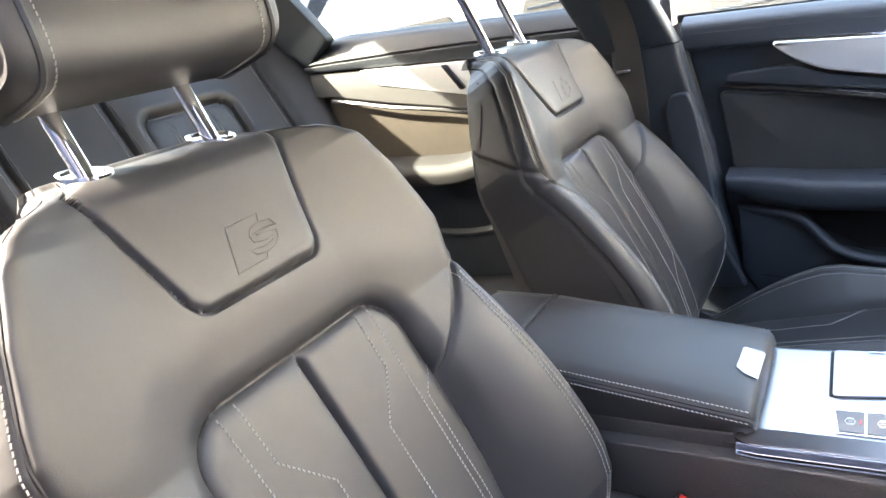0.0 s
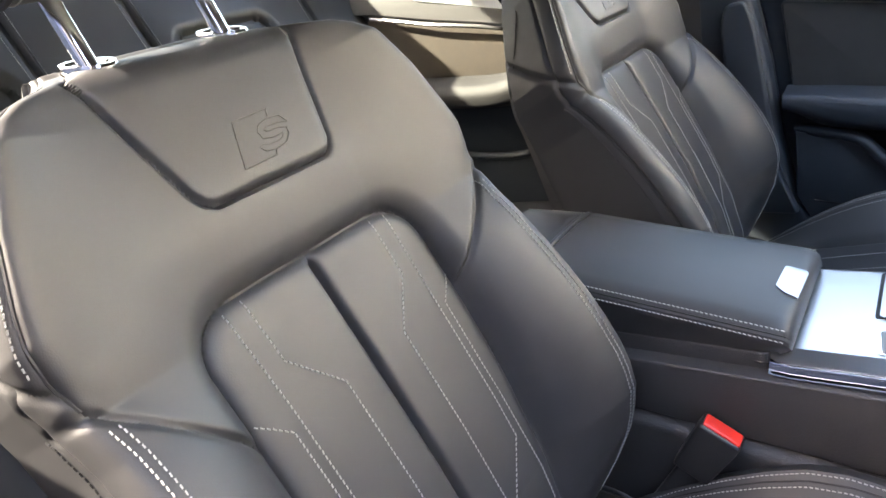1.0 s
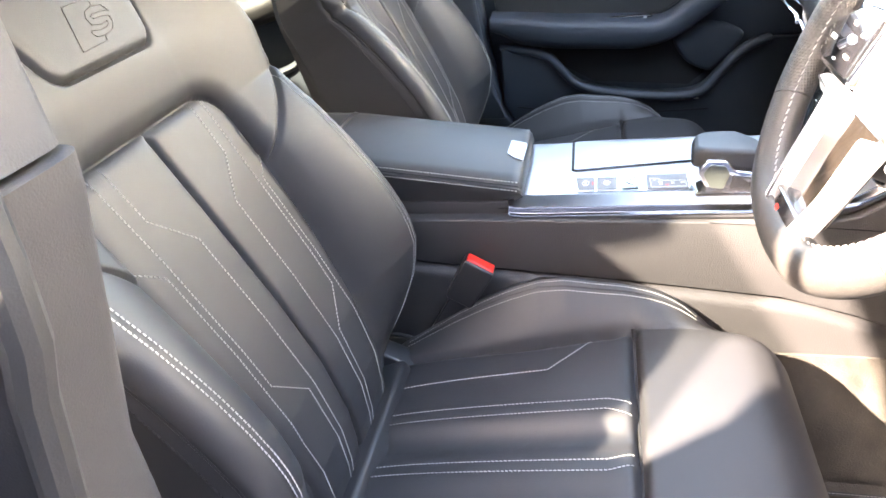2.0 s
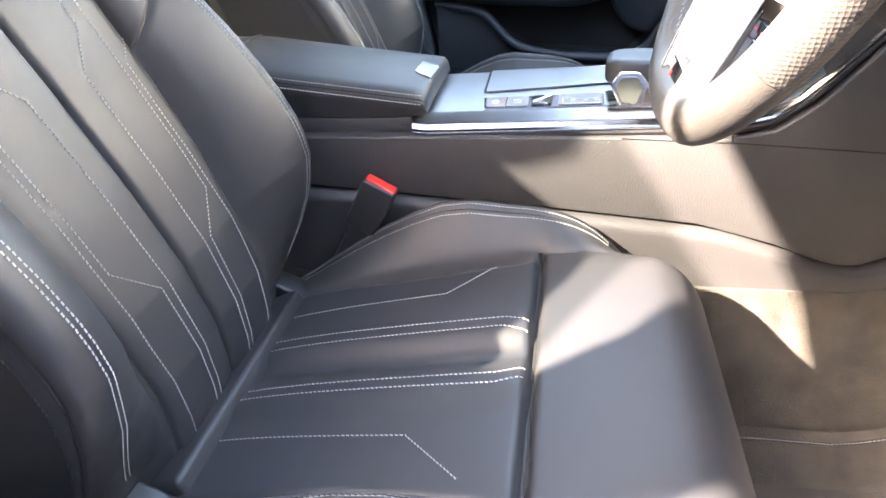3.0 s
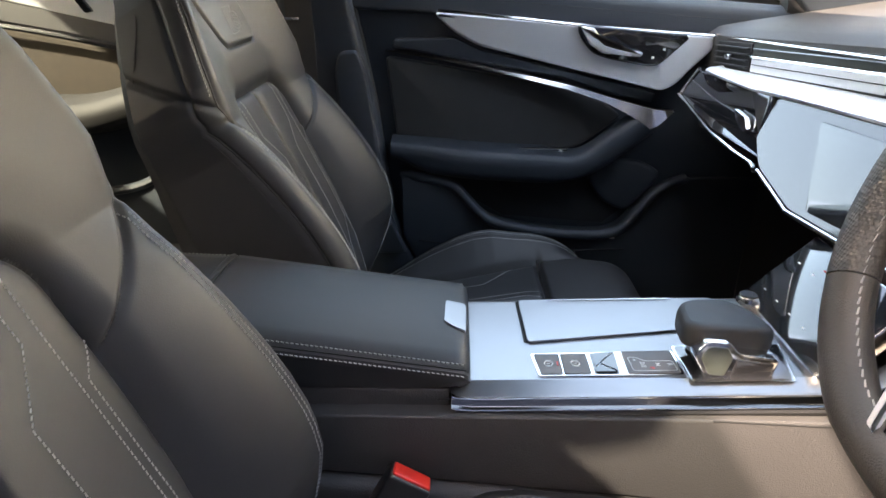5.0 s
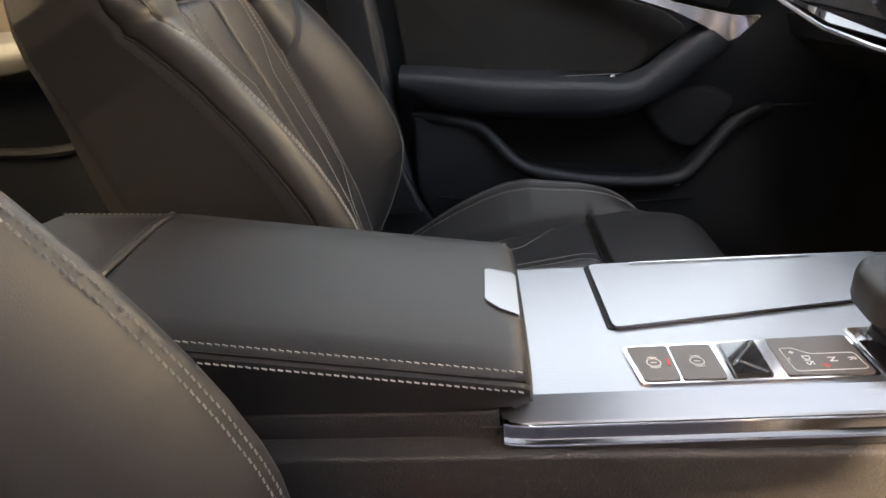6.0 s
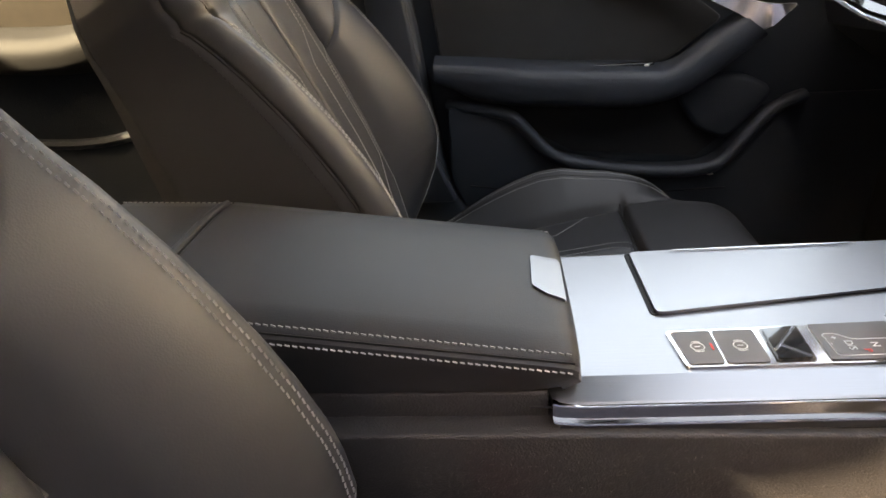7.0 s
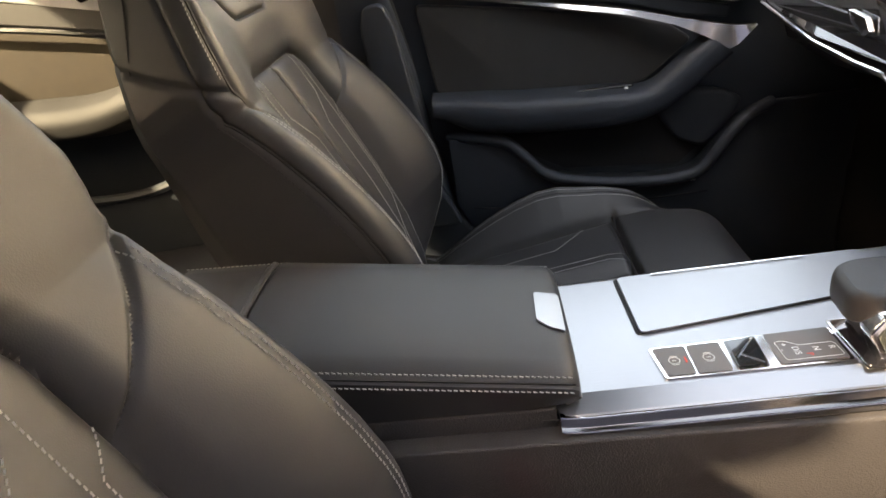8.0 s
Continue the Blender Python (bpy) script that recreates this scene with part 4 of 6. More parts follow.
# airbag cover: a soft shield
secs = []
base = rounded([(-0.066, 0.050), (0.066, 0.050), (0.069, 0.0), (0.058, -0.048), (0.042, -0.083), (-0.042, -0.083), (-0.058, -0.048), (-0.069, 0.0)], 0.022, 5)
for k, (q, h) in enumerate(((0.95, -0.04), (1.0, -0.03), (1.0, -0.016), (0.98, -0.009), (0.93, -0.0045), (0.78, -0.0005), (0.5, 0.002), (0.15, 0.003))):
    secs.append([MW @ Vector((x * q, y * q - 0.004, h)) for x, y in base])
PADM = material("wheel_pad", (0.038, 0.034, 0.031), 0.5, grain=0.12, scale=1100, kind="voronoi")
part("hub_cover", loft(secs), PADM, wheel, "soft dark hub cover")
part("hub_ring", tube([MW @ Vector((x * 1.015, y * 1.015 - 0.004, -0.024)) for x, y in base + base[:1]], 0.0025, 6, up=out_w), CHROME, wheel, "thin chrome ring")
bm = slab(rounded([(-0.032, -0.022), (0.032, -0.022), (0.032, -0.002), (-0.032, -0.002)], 0.009), "z", 0.0028, 0.0052, 0.0006)
bm.transform(MW)
part("emblem", bm, PADM, wheel, "plain raised emblem plate")
bm = slab(rounded([(-0.045, -0.034), (0.045, -0.034), (0.048, 0.008), (-0.048, 0.008)], 0.01), "z", 0.0010, 0.0032, 0.0005)
bm.transform(MW)
part("emblem_panel", bm, PADM, wheel)
for g in (-1, 1):
    spoke = slab(rounded([(g * 0.058, 0.010), (g * 0.106, 0.006), (g * 0.132, -0.005), (g * 0.163, -0.028), (g * 0.165, -0.040), (g * 0.132, -0.052), (g * 0.058, -0.052)], 0.005, 4), "z", -0.012, 0.002, 0.003)
    spoke.transform(MW)
    sp = part("spoke", spoke, CHROME, wheel, "silver spoke")
    pod = slab(rounded([(g * 0.060, 0.005), (g * 0.104, 0.001), (g * 0.128, -0.009), (g * 0.156, -0.030), (g * 0.157, -0.037), (g * 0.130, -0.047), (g * 0.060, -0.047)], 0.004, 4), "z", 0.000, 0.0045, 0.0015)
    pod.transform(MW)
    part("switch_pod", pod, GLOSS, sp, "gloss black switch panel")
    for x, y, w, h in ((0.126, -0.028, 0.006, 0.004), (0.100, -0.010, 0.003, 0.003), (0.075, -0.014, 0.003, 0.003), (0.080, -0.034, 0.005, 0.003), (0.100, -0.041, 0.003, 0.002)):
        bm = bmesh.new()
        box(bm, (g * x - w, y - h / 2, 0.0040), (g * x + w, y + h / 2, 0.0052), 0.0004, MW)
        part("switch_sign", bm, WHITE, sp, "pale switch sign")
    roller = tube([MW @ Vector((g * 0.089, -0.021, 0.0045)), MW @ Vector((g * 0.101, -0.029, 0.0045))], 0.0045, 12)
    part("roller", roller, CHROME, sp, "ribbed metal roller")
    blade = slab(rounded([(g * 0.055, -0.056), (g * 0.118, -0.056), (g * 0.132, -0.063), (g * 0.112, -0.070), (g * 0.055, -0.072)], 0.003, 3), "z", -0.016, -0.004, 0.003)
    blade.transform(MW)
    part("spoke_blade", blade, SILVER, sp, "silver lower edge of the spoke")
for g in (-1, 1):
    bar = slab(rounded([(g * 0.036, -0.062), (g * 0.056, -0.056), (g * 0.049, -0.11), (g * 0.041, -0.150), (g * 0.036, -0.163), (g * 0.026, -0.168), (g * 0.024, -0.163), (g * 0.032, -0.148), (g * 0.038, -0.105)], 0.003), "z", -0.004, 0.0135, 0.003)
    bar.transform(MW)
    part("lower_spoke", bar, SILVER, wheel, "silver lower spoke")
bm = slab(rounded([(-0.026, -0.161), (0.026, -0.161), (0.026, -0.168), (-0.026, -0.168)], 0.003), "z", -0.004, 0.0125, 0.0025)
bm.transform(MW)
part("spoke_tip", bm, SILVER, wheel, "silver tip of the lower spoke")
bm = slab(rounded([(-0.036, -0.136), (0.036, -0.136), (0.032, -0.162), (-0.032, -0.162)], 0.005), "z", -0.004, 0.0105, 0.003)
bm.transform(MW)
foot = part("spoke_foot", bm, GLOSS, wheel, "gloss black foot of the lower spoke")
bm = bmesh.new()
box(bm, (-0.014, -0.155, 0.010), (-0.007, -0.146, 0.0112), 0.0006, MW)
part("red_mark", bm, RED, wheel, "small red mark")
bm = slab(rounded([(-0.042, -0.056), (0.042, -0.056), (0.033, -0.138), (-0.033, -0.138)], 0.004), "z", -0.012, 0.002, 0.002)
bm.transform(MW)
part("spoke_web", bm, material("brown_gloss", (0.014, 0.011, 0.009), 0.1, coat=1.0, mottle=0.1), wheel, "glossy brown-black web of the lower spoke")
mc = MW @ Matrix.Rotation(math.pi, 4, "X")
column = thing("steering_column", (0.40, SEAT_Y, 0.79), "dark plastic steering column shroud behind the wheel", "steering column")
part("shroud", lathe([(0.03, 0.005), (0.052, 0.02), (0.06, 0.06), (0.068, 0.12), (0.075, 0.22), (0.0, 0.22)], mc, 28), SOFT, column)
for g in (-1, 1):
    a = MW @ Vector((g * 0.05, 0.02, -0.05))
    b = MW @ Vector((g * 0.135, 0.035, -0.035))
    part("stalk", tube([a, a.lerp(b, 0.5), b], [0.008, 0.0085, 0.011], 10), PLASTIC, column, "black column stalk")
    pad = slab(rounded([(g * 0.075, 0.045), (g * 0.12, 0.05), (g * 0.135, 0.01), (g * 0.12, -0.03), (g * 0.08, -0.02)], 0.008), "z", -0.03, -0.024, 0.002)
    pad.transform(MW)
    part("shift_paddle", pad, ALU, column, "metal shift paddle")


# ---------------------------------------------------------------- car shell
def shell(name, bm, mat, label, smooth=True):
    return tagged(part(name, bm, mat, None, "", smooth), label, "car body", kind="structure")


def sections_y(profile_at, ys):
    return [[(x, y, z) for x, z in profile_at(y)] for y in ys]


# floor with the tunnel's carpet on the driver's side and the passenger's
floor_line = [(-0.72, 0.30), (-0.70, 0.17), (-0.30, 0.165), (-0.235, 0.19), (-0.185, 0.33), (-0.166, 0.385), (-0.164, 0.40), (0.074, 0.40), (0.076, 0.385), (0.1, 0.33), (0.15, 0.19), (0.22, 0.165), (0.70, 0.17), (0.72, 0.30)]
secs = []
for x in (-1.6, -1.0, -0.5, 0.0, 0.3, 0.5, 0.62, 0.75, 0.86, 0.95):
    lift = 0.0 if x < 0.5 else (x - 0.5) ** 1.4 * 0.85
    secs.append([(x, y, z + lift * (1 if abs(z - 0.17) < 0.03 else 0.4)) for y, z in floor_line] + [(x, y, z - 0.03 + lift * 0.4) for y, z in floor_line[::-1]])
tagged(shell("floor", loft(secs), CARPET, "dark grey carpeted car floor with a raised tunnel"), category="floor")

mat_ob = thing("floor_mat", (0.52, -0.45, 0.17), "dark grey velour floor mat with stitched edge, on the carpet", "floor mat")

def mat_top(x, y):
    return 0.183 + max(0, x - 0.5) ** 1.4 * 0.85 + 1.45 * max(0, y + 0.262) + 0.0012 * math.sin(23 * x + 9 * y)


secs = []
for x in np.linspace(0.30, 0.70, 21):
    inset = 0.03 * (1 - math.sqrt(max(0, 1 - max(0, 1 - (x - 0.30) / 0.03, 1 - (0.70 - x) / 0.03) ** 2)))
    ys = np.concatenate([np.linspace(-0.655 + inset, -0.27, 12), np.linspace(-0.262, -0.2235 - inset, 6)])
    secs.append([(x, y, mat_top(x, y)) for y in ys] + [(x, y, mat_top(x, y) - 0.011) for y in ys[::-1]])
part("top", loft(secs), CARPET, mat_ob, "dark velour top")
outline = rounded([(0.308, -0.647), (0.308, -0.232), (0.692, -0.232), (0.692, -0.647)], 0.03)
edge = [Vector((p[0], p[1], 0)) for p in outline]
edge = [a.lerp(b, q / 12) for a, b in zip(edge, edge[1:] + edge[:1]) for q in range(12)]
edge = [Vector((p.x, p.y, mat_top(p.x, p.y) + 0.0008)) for p in edge]
part("edge_binding", tube(edge + edge[:1], 0.0025, 6), LEATHER, mat_ob, "dark edge binding")
stitches("stitching", [[(p + Vector((0, -0.0015, 0.0024)), Vector((0, 0, 1))) for p in edge + edge[:1]]], mat_ob)

# roof with a slim frame: outer skin and lining
def roof_z(x, y):
    return 1.39 - 0.25 * max(0, x + 0.35) ** 2 - 0.13 * max(0, -0.75 - x) ** 1.5 - 0.14 * (abs(y) / 0.58) ** 4 * 0.35


for name, dz, mat, label in (("roof", 0.0, PAINT, "dark painted car roof"), ("ceiling", -0.035, LINING, "black cloth headlining")):
    w = 0.52
    verts, faces = [], []
    xs_r, ys_r = np.array([-1.165, -1.14, -1.10, -1.05, -1.0, -0.92, -0.84, -0.76, -0.68, -0.6, -0.52, -0.42, -0.32, -0.22, -0.2, -0.18, -0.14, -0.08, -0.02, 0.05, 0.11, 0.17]), np.array([-w, -0.47, -0.43, -0.4, -0.3, -0.2, -0.1, 0.0, 0.1, 0.2, 0.28, 0.33, 0.36, 0.4, w - 0.08])
    for x in xs_r:
        for y in ys_r:
            verts.append((x, y, roof_z(x, y) + dz))
    for x in xs_r:
        for y in ys_r:
            verts.append((x, y, roof_z(x, y) + dz - 0.012))
    n, k = len(xs_r) * 15, 15
    for i in range(len(xs_r) - 1):
        for j in range(k - 1):
            a = i * k + j
            faces.append((a, a + 1, a + k + 1, a + k))
            faces.append((n + a, n + a + k, n + a + k + 1, n + a + 1))
    rimv = [j for j in range(k)] + [i * k + k - 1 for i in range(1, len(xs_r))] + [(len(xs_r) - 1) * k + j for j in range(k - 2, -1, -1)] + [i * k for i in range(len(xs_r) - 2, 0, -1)]
    for a, b in zip(rimv, rimv[1:] + rimv[:1]):
        faces.append((a, b, n + b, n + a))
    tagged(solid(name, verts, faces, mat), label, "car roof", kind="structure")

for g, side in ((-1, "right"), (1, "left")):
    rail = [(x, y + (FAR if g > 0 else 0.0), z) for x, y, z in [(-1.75, g * 0.58, 1.14), (-1.35, g * 0.54, 1.29), (-0.9, g * 0.53, 1.352), (-0.4, g * 0.53, 1.365), (-0.12, g * 0.535, 1.345), (0.1, g * 0.56, 1.27), (0.4, g * 0.615, 1.13), (0.75, g * 0.685, 0.975), (0.98, g * 0.73, 0.89)]]
    tagged(part("roof_rail", tube(smooth_line(rail, 0.05), 0.03, 10, flat=0.9), PILLAR), "dark grey roof rail running into the windscreen pillar", "car pillar", "roof rails", "structure")
    sill = slab(rounded([(-0.76, 0.10), (-0.66, 0.10), (-0.655, 0.20), (-0.68, 0.30), (-0.73, 0.31), (-0.77, 0.25)], 0.02), "x", -1.1, 0.85)
    if g > 0:
        sill.transform(Matrix.Diagonal((1, -1, 1, 1)))
    tagged(part("door_sill", sill, PLASTIC), "black plastic door sill", "door sill", "door sills", "structure")

# trims of the windscreen pillars
for g in (-1, 1):
    secs = []
    for z, x0, x1, y in ((0.895, 0.63, 0.85, 0.685), (0.93, 0.594, 0.775, 0.675), (0.962, 0.556, 0.705, 0.664), (1.03, 0.48, 0.585, 0.64), (1.1, 0.39, 0.47, 0.612), (1.2, 0.225, 0.29, 0.575), (1.28, 0.06, 0.12, 0.548)):
        secs.append([(x, g * (y + w) + (FAR if g > 0 else 0.0), z) for x, w in rounded([(x0, 0.0), (x1, 0.0), (x1, 0.025), (x0, 0.03)], 0.008)])
    bm = loft(secs)
    bmesh.ops.recalc_face_normals(bm, faces=bm.faces)
    tagged(part("windscreen_pillar", bm, DOOR_SOFT), "dark trimmed windscreen pillar", "car pillar", "windscreen pillars", "structure")

# driver's door pillar with its lower trim, beside the seat
pil = thing("door_pillar", (-0.25, -0.66, 0.3), "grey trimmed door pillar beside the driver's seat", "car pillar", "door pillars", "structure")
secs = []
for z, x0, x1, y0, y1 in ((0.30, -0.33, -0.05, -0.73, -0.68), (0.5, -0.30, -0.09, -0.74, -0.682), (0.66, -0.28, -0.122, -0.74, -0.678), (0.76, -0.255, -0.12, -0.74, -0.677), (0.84, -0.245, -0.102, -0.735, -0.675), (0.9, -0.24, -0.090, -0.73, -0.672), (0.915, -0.24, -0.088, -0.73, -0.672)):
    secs.append([(x, y, z) for x, y in rounded([(x0, y0), (x1, y0), (x1, y1), (x0, y1)], 0.015)])
part("lower_trim", loft(secs), PILLAR, pil, "grey plastic lower trim")
secs = []
for z, x0, x1, y0, y1 in ((0.918, -0.24, -0.094, -0.72, -0.674), (1.1, -0.285, -0.165, -0.665, -0.61), (1.36, -0.385, -0.23, -0.60, -0.53)):
    secs.append([(x, y, z) for x, y in rounded([(x0, y0), (x1, y0), (x1, y1), (x0, y1)], 0.012)])
part("upper_trim", loft(secs), PILLAR, pil, "grey upper trim")
# same trim as the driver's pillar; the darker colour paints in its shade
pil2 = thing("door_pillar", (-0.25, 0.66, 0.3), "door pillar behind the passenger's door, trim coloured darker for shade", "car pillar", "door pillars", "structure")
secs = []
for z, x0, x1, y0, y1 in ((0.22, -0.36, -0.04, 0.68, 0.72), (0.33, -0.36, -0.045, 0.675, 0.72), (0.41, -0.345, -0.07, 0.668, 0.72), (0.48, -0.33, -0.104, 0.665, 0.72), (0.59, -0.32, -0.126, 0.66, 0.72), (0.727, -0.31, -0.143, 0.655, 0.72), (0.9, -0.31, -0.180, 0.65, 0.70), (0.925, -0.31, -0.184, 0.648, 0.70)):
    secs.append([(x, y, z) for x, y in rounded([(x0, y0), (x1, y0), (x1, y1), (x0, y1)], 0.015)])
part("lower_trim", loft(secs), DOOR_SOFT, pil2, "dark plastic lower trim")
secs = []
for z, x0, x1, y0, y1 in ((0.927, -0.34, -0.186, 0.645, 0.695), (1.1, -0.41, -0.25, 0.60, 0.645), (1.36, -0.52, -0.36, 0.53, 0.575)):
    secs.append([(x, y, z) for x, y in rounded([(x0, y0), (x1, y0), (x1, y1), (x0, y1)], 0.012)])
part("upper_trim", loft(secs), DOOR_SOFT, pil2, "dark upper trim")
part("rubber_seal", slab(rounded([(-0.30, 0.25), (-0.02, 0.25), (-0.05, 0.45), (-0.08, 0.66), (-0.10, 0.80), (-0.13, 0.93), (-0.30, 0.95)], 0.01), "y", 0.722, 0.738, 0.003), RUBBER, pil2, "black rubber seal between pillar and door")
bm = slab(rounded([(-0.205, 0.45), (-0.207, 0.67), (-0.214, 0.80), (-0.205, 0.835), (-0.172, 0.838), (-0.158, 0.80), (-0.140, 0.66), (-0.122, 0.53), (-0.09, 0.45)], 0.012, 4), "y", 0.636, 0.655, 0.006)
tagged(part("pillar_cover", bm, DOOR_SOFT), "smooth dark cover low on the door pillar", "pillar trim", kind="structure")

# seals along the driver's door opening
for name, r, mat, line, label in (("door_seal", 0.009, RUBBER, [(-0.10, -0.74, 0.3), (-0.11, -0.74, 0.5), (-0.118, -0.738, 0.72), (-0.102, -0.735, 0.83), (-0.09, -0.73, 0.9), (-0.15, -0.67, 1.12), (-0.27, -0.59, 1.33)], "black rubber door seal"),
                                  ("pillar_flange", 0.011, PLASTIC, [(-0.12, -0.765, 0.3), (-0.125, -0.765, 0.5), (-0.13, -0.765, 0.74), (-0.115, -0.765, 0.84), (-0.10, -0.765, 0.93)], "dark pillar flange")):
    part(name, tube(smooth_line(line, 0.03), r, 10, up=Vector((1, 0, 0))), mat, pil, label)
latch = bmesh.new()
box(latch, (-0.294, 0.628, 0.888), (-0.268, 0.6395, 0.8935), 0.001)
part("latch", latch, CHROME, pil2, "small bright latch")

belt = thing("seat_belt", (-0.27, 0.636, 0.5), "dark seat belt webbing hanging on the passenger's door pillar", "seat belt")
run = smooth_line([(-0.275, 0.634, 0.42), (-0.268, 0.634, 0.7), (-0.272, 0.632, 0.95), (-0.31, 0.6, 1.09), (-0.345, 0.566, 1.2)], 0.03)
secs = [[(p.x - 0.023, p.y, p.z), (p.x + 0.023, p.y, p.z), (p.x + 0.023, p.y - 0.0014, p.z), (p.x - 0.023, p.y - 0.0014, p.z)] for p in run]
part("webbing", loft(secs), material("webbing", (0.03, 0.026, 0.024), 0.8, grain=0.8, scale=900), belt, "dark woven webbing")
bm = slab(rounded([(-0.385, 1.185), (-0.305, 1.185), (-0.32, 1.235), (-0.375, 1.235)], 0.012), "y", 0.548, 0.568, 0.004)
part("guide", bm, PLASTIC, belt, "black belt guide")
bm = slab(rounded([(-0.31, 0.40), (-0.24, 0.40), (-0.24, 0.44), (-0.31, 0.44)], 0.006), "y", 0.625, 0.65, 0.004)
part("slot_cover", bm, PLASTIC, belt, "black slot cover")

# ---------------------------------------------------------------- passenger's front door
door = thing("passenger_door", (0.15, 0.72, 0.2), "closed front passenger door with dark panels and silver trim", "car door")
EDGE = [(-0.045, 0.22), (-0.05, 0.33), (-0.073, 0.41), (-0.106, 0.48), (-0.127, 0.59), (-0.144, 0.727), (-0.165, 0.838), (-0.188, 0.955)]
part("body", slab([(0.60, 0.22), (0.60, 0.90), (0.3, 0.925), (0.0, 0.945)] + EDGE[::-1], "y", 0.632, 0.705, 0.004), DOOR_SOFT, door, "dark door skin")
part("edge_seal", tube(smooth_line([(x - 0.007, 0.622, z) for x, z in EDGE], 0.02), 0.009, 8, up=Vector((1, 0, 0))), RUBBER, door, "black rubber seal round the door edge")
secs = [[(x, y + FAR, z + dz) for y, dz in rounded([(0.688, -0.055), (0.78, -0.055), (0.78, 0.004), (0.722, 0.006), (0.694, -0.008)], 0.010)] for x, z in ((-0.185, 0.958), (0.0, 0.947), (0.3, 0.925), (0.6, 0.902))]
part("belt_roll", loft(secs), DOOR_SOFT, door, "dark padded belt line")
stitches("stitching", [[(Vector((x, 0.6125, z - 0.024)), Vector((0, -1, 0))) for x, z in ((-0.18, 0.958), (0.0, 0.947), (0.3, 0.925), (0.58, 0.903))]], door, mat=RECESS, label="dark thread")
upper = [(-0.128, 0.822), (0.09, 0.786), (0.2, 0.765), (0.28, 0.739), (0.318, 0.712), (0.262, 0.668), (0.236, 0.650), (0.18, 0.648), (0.04, 0.655), (-0.11, 0.668)]
part("cloth_panel", slab(rounded(upper, 0.012), "y", 0.618, 0.64, 0.005), SUEDE, door, "dark cloth panel")
trim = slab(rounded([(-0.038, 0.899), (-0.02, 0.880), (0.003, 0.862), (0.045, 0.841), (0.205, 0.803), (0.377, 0.764), (0.40, 0.776), (0.42, 0.80), (0.47, 0.85), (0.47, 0.858), (0.253, 0.871), (0.087, 0.888)], 0.012, 4), "y", 0.600, 0.64, 0.006)
for v in trim.verts:
    v.co.y -= 0.022 * float(step(0.25, 0.42, v.co.x)) * (v.co.y < 0.62)
part("trim_panel", trim, SILVER, door, "brushed metal trim panel")
ledge = slab(rounded([(-0.11, 0.852), (0.0, 0.855), (0.05, 0.833), (0.21, 0.796), (0.375, 0.757), (0.37, 0.738), (0.3, 0.752), (0.205, 0.782), (0.09, 0.803), (-0.115, 0.838)], 0.006, 3), "y", 0.612, 0.64, 0.004)
part("ledge", ledge, DOOR_SOFT, door, "dark ledge under the metal trim")
part("trim_line", tube([(-0.03, 0.597, 0.9025), (0.087, 0.597, 0.8915), (0.253, 0.593, 0.8745), (0.40, 0.581, 0.8645), (0.468, 0.576, 0.860)], 0.0026, 6), CHROME, door, "chrome line")
pod = slab(rounded([(0.216, 0.880), (0.222, 0.858), (0.245, 0.832), (0.275, 0.822), (0.345, 0.810), (0.368, 0.812), (0.414, 0.856), (0.408, 0.863)], 0.010, 4), "y", 0.578, 0.605, 0.003)
pod = part("handle_pod", pod, GLOSS, door, "gloss black handle recess")
part("pod_rim", tube([(x, 0.578, z) for x, z in rounded([(0.216, 0.880), (0.222, 0.858), (0.245, 0.832), (0.275, 0.822), (0.345, 0.810), (0.368, 0.812)], 0.010, 4)], 0.0013, 6), PLASTIC, pod)
bm = slab(rounded([(0.220, 0.877), (0.243, 0.875), (0.262, 0.850), (0.30, 0.840), (0.333, 0.833), (0.329, 0.8255), (0.262, 0.832), (0.238, 0.847)], 0.004, 3), "y", 0.566, 0.580, 0.004)
part("handle", bm, SILVER, pod, "silver pull handle")
for x, z in ((0.352, 0.824), (0.371, 0.838)):
    bm = bmesh.new()
    box(bm, (x - 0.0022, 0.5765, z - 0.002), (x + 0.0022, 0.5785, z + 0.002))
    part("lock_sign", bm, WHITE, pod, "small white sign")
# bright strip: thin at the pillar, swelling to a flat tip at the pull
top_l = smooth_line([(-0.126, 0, 0.835), (-0.021, 0, 0.820), (0.092, 0, 0.799), (0.205, 0, 0.777), (0.297, 0, 0.752), (0.36, 0, 0.737), (0.393, 0, 0.736)], 0.012)
low_l = [(-0.126, 0.830), (-0.021, 0.8135), (0.092, 0.791), (0.205, 0.766), (0.275, 0.744), (0.32, 0.722), (0.36, 0.697), (0.394, 0.733)]
secs = []
for p in top_l:
    q = max(0.0, (p.x + 0.126) / 0.52)
    y = 0.616 - 0.062 * q ** 1.6
    zl = float(np.interp(p.x, [a for a, _ in low_l], [b for _, b in low_l]))
    secs.append([(p.x, y + 0.003, p.z), (p.x, y - 0.002, p.z - 0.0015), (p.x, y - 0.003 - 0.004 * q, zl + 0.0015), (p.x, y + 0.003, zl), (p.x, y + 0.02, zl), (p.x, y + 0.02, p.z)])
part("trim_strip", loft(secs), CHROME, door, "bright metal strip ending in a flat tip")
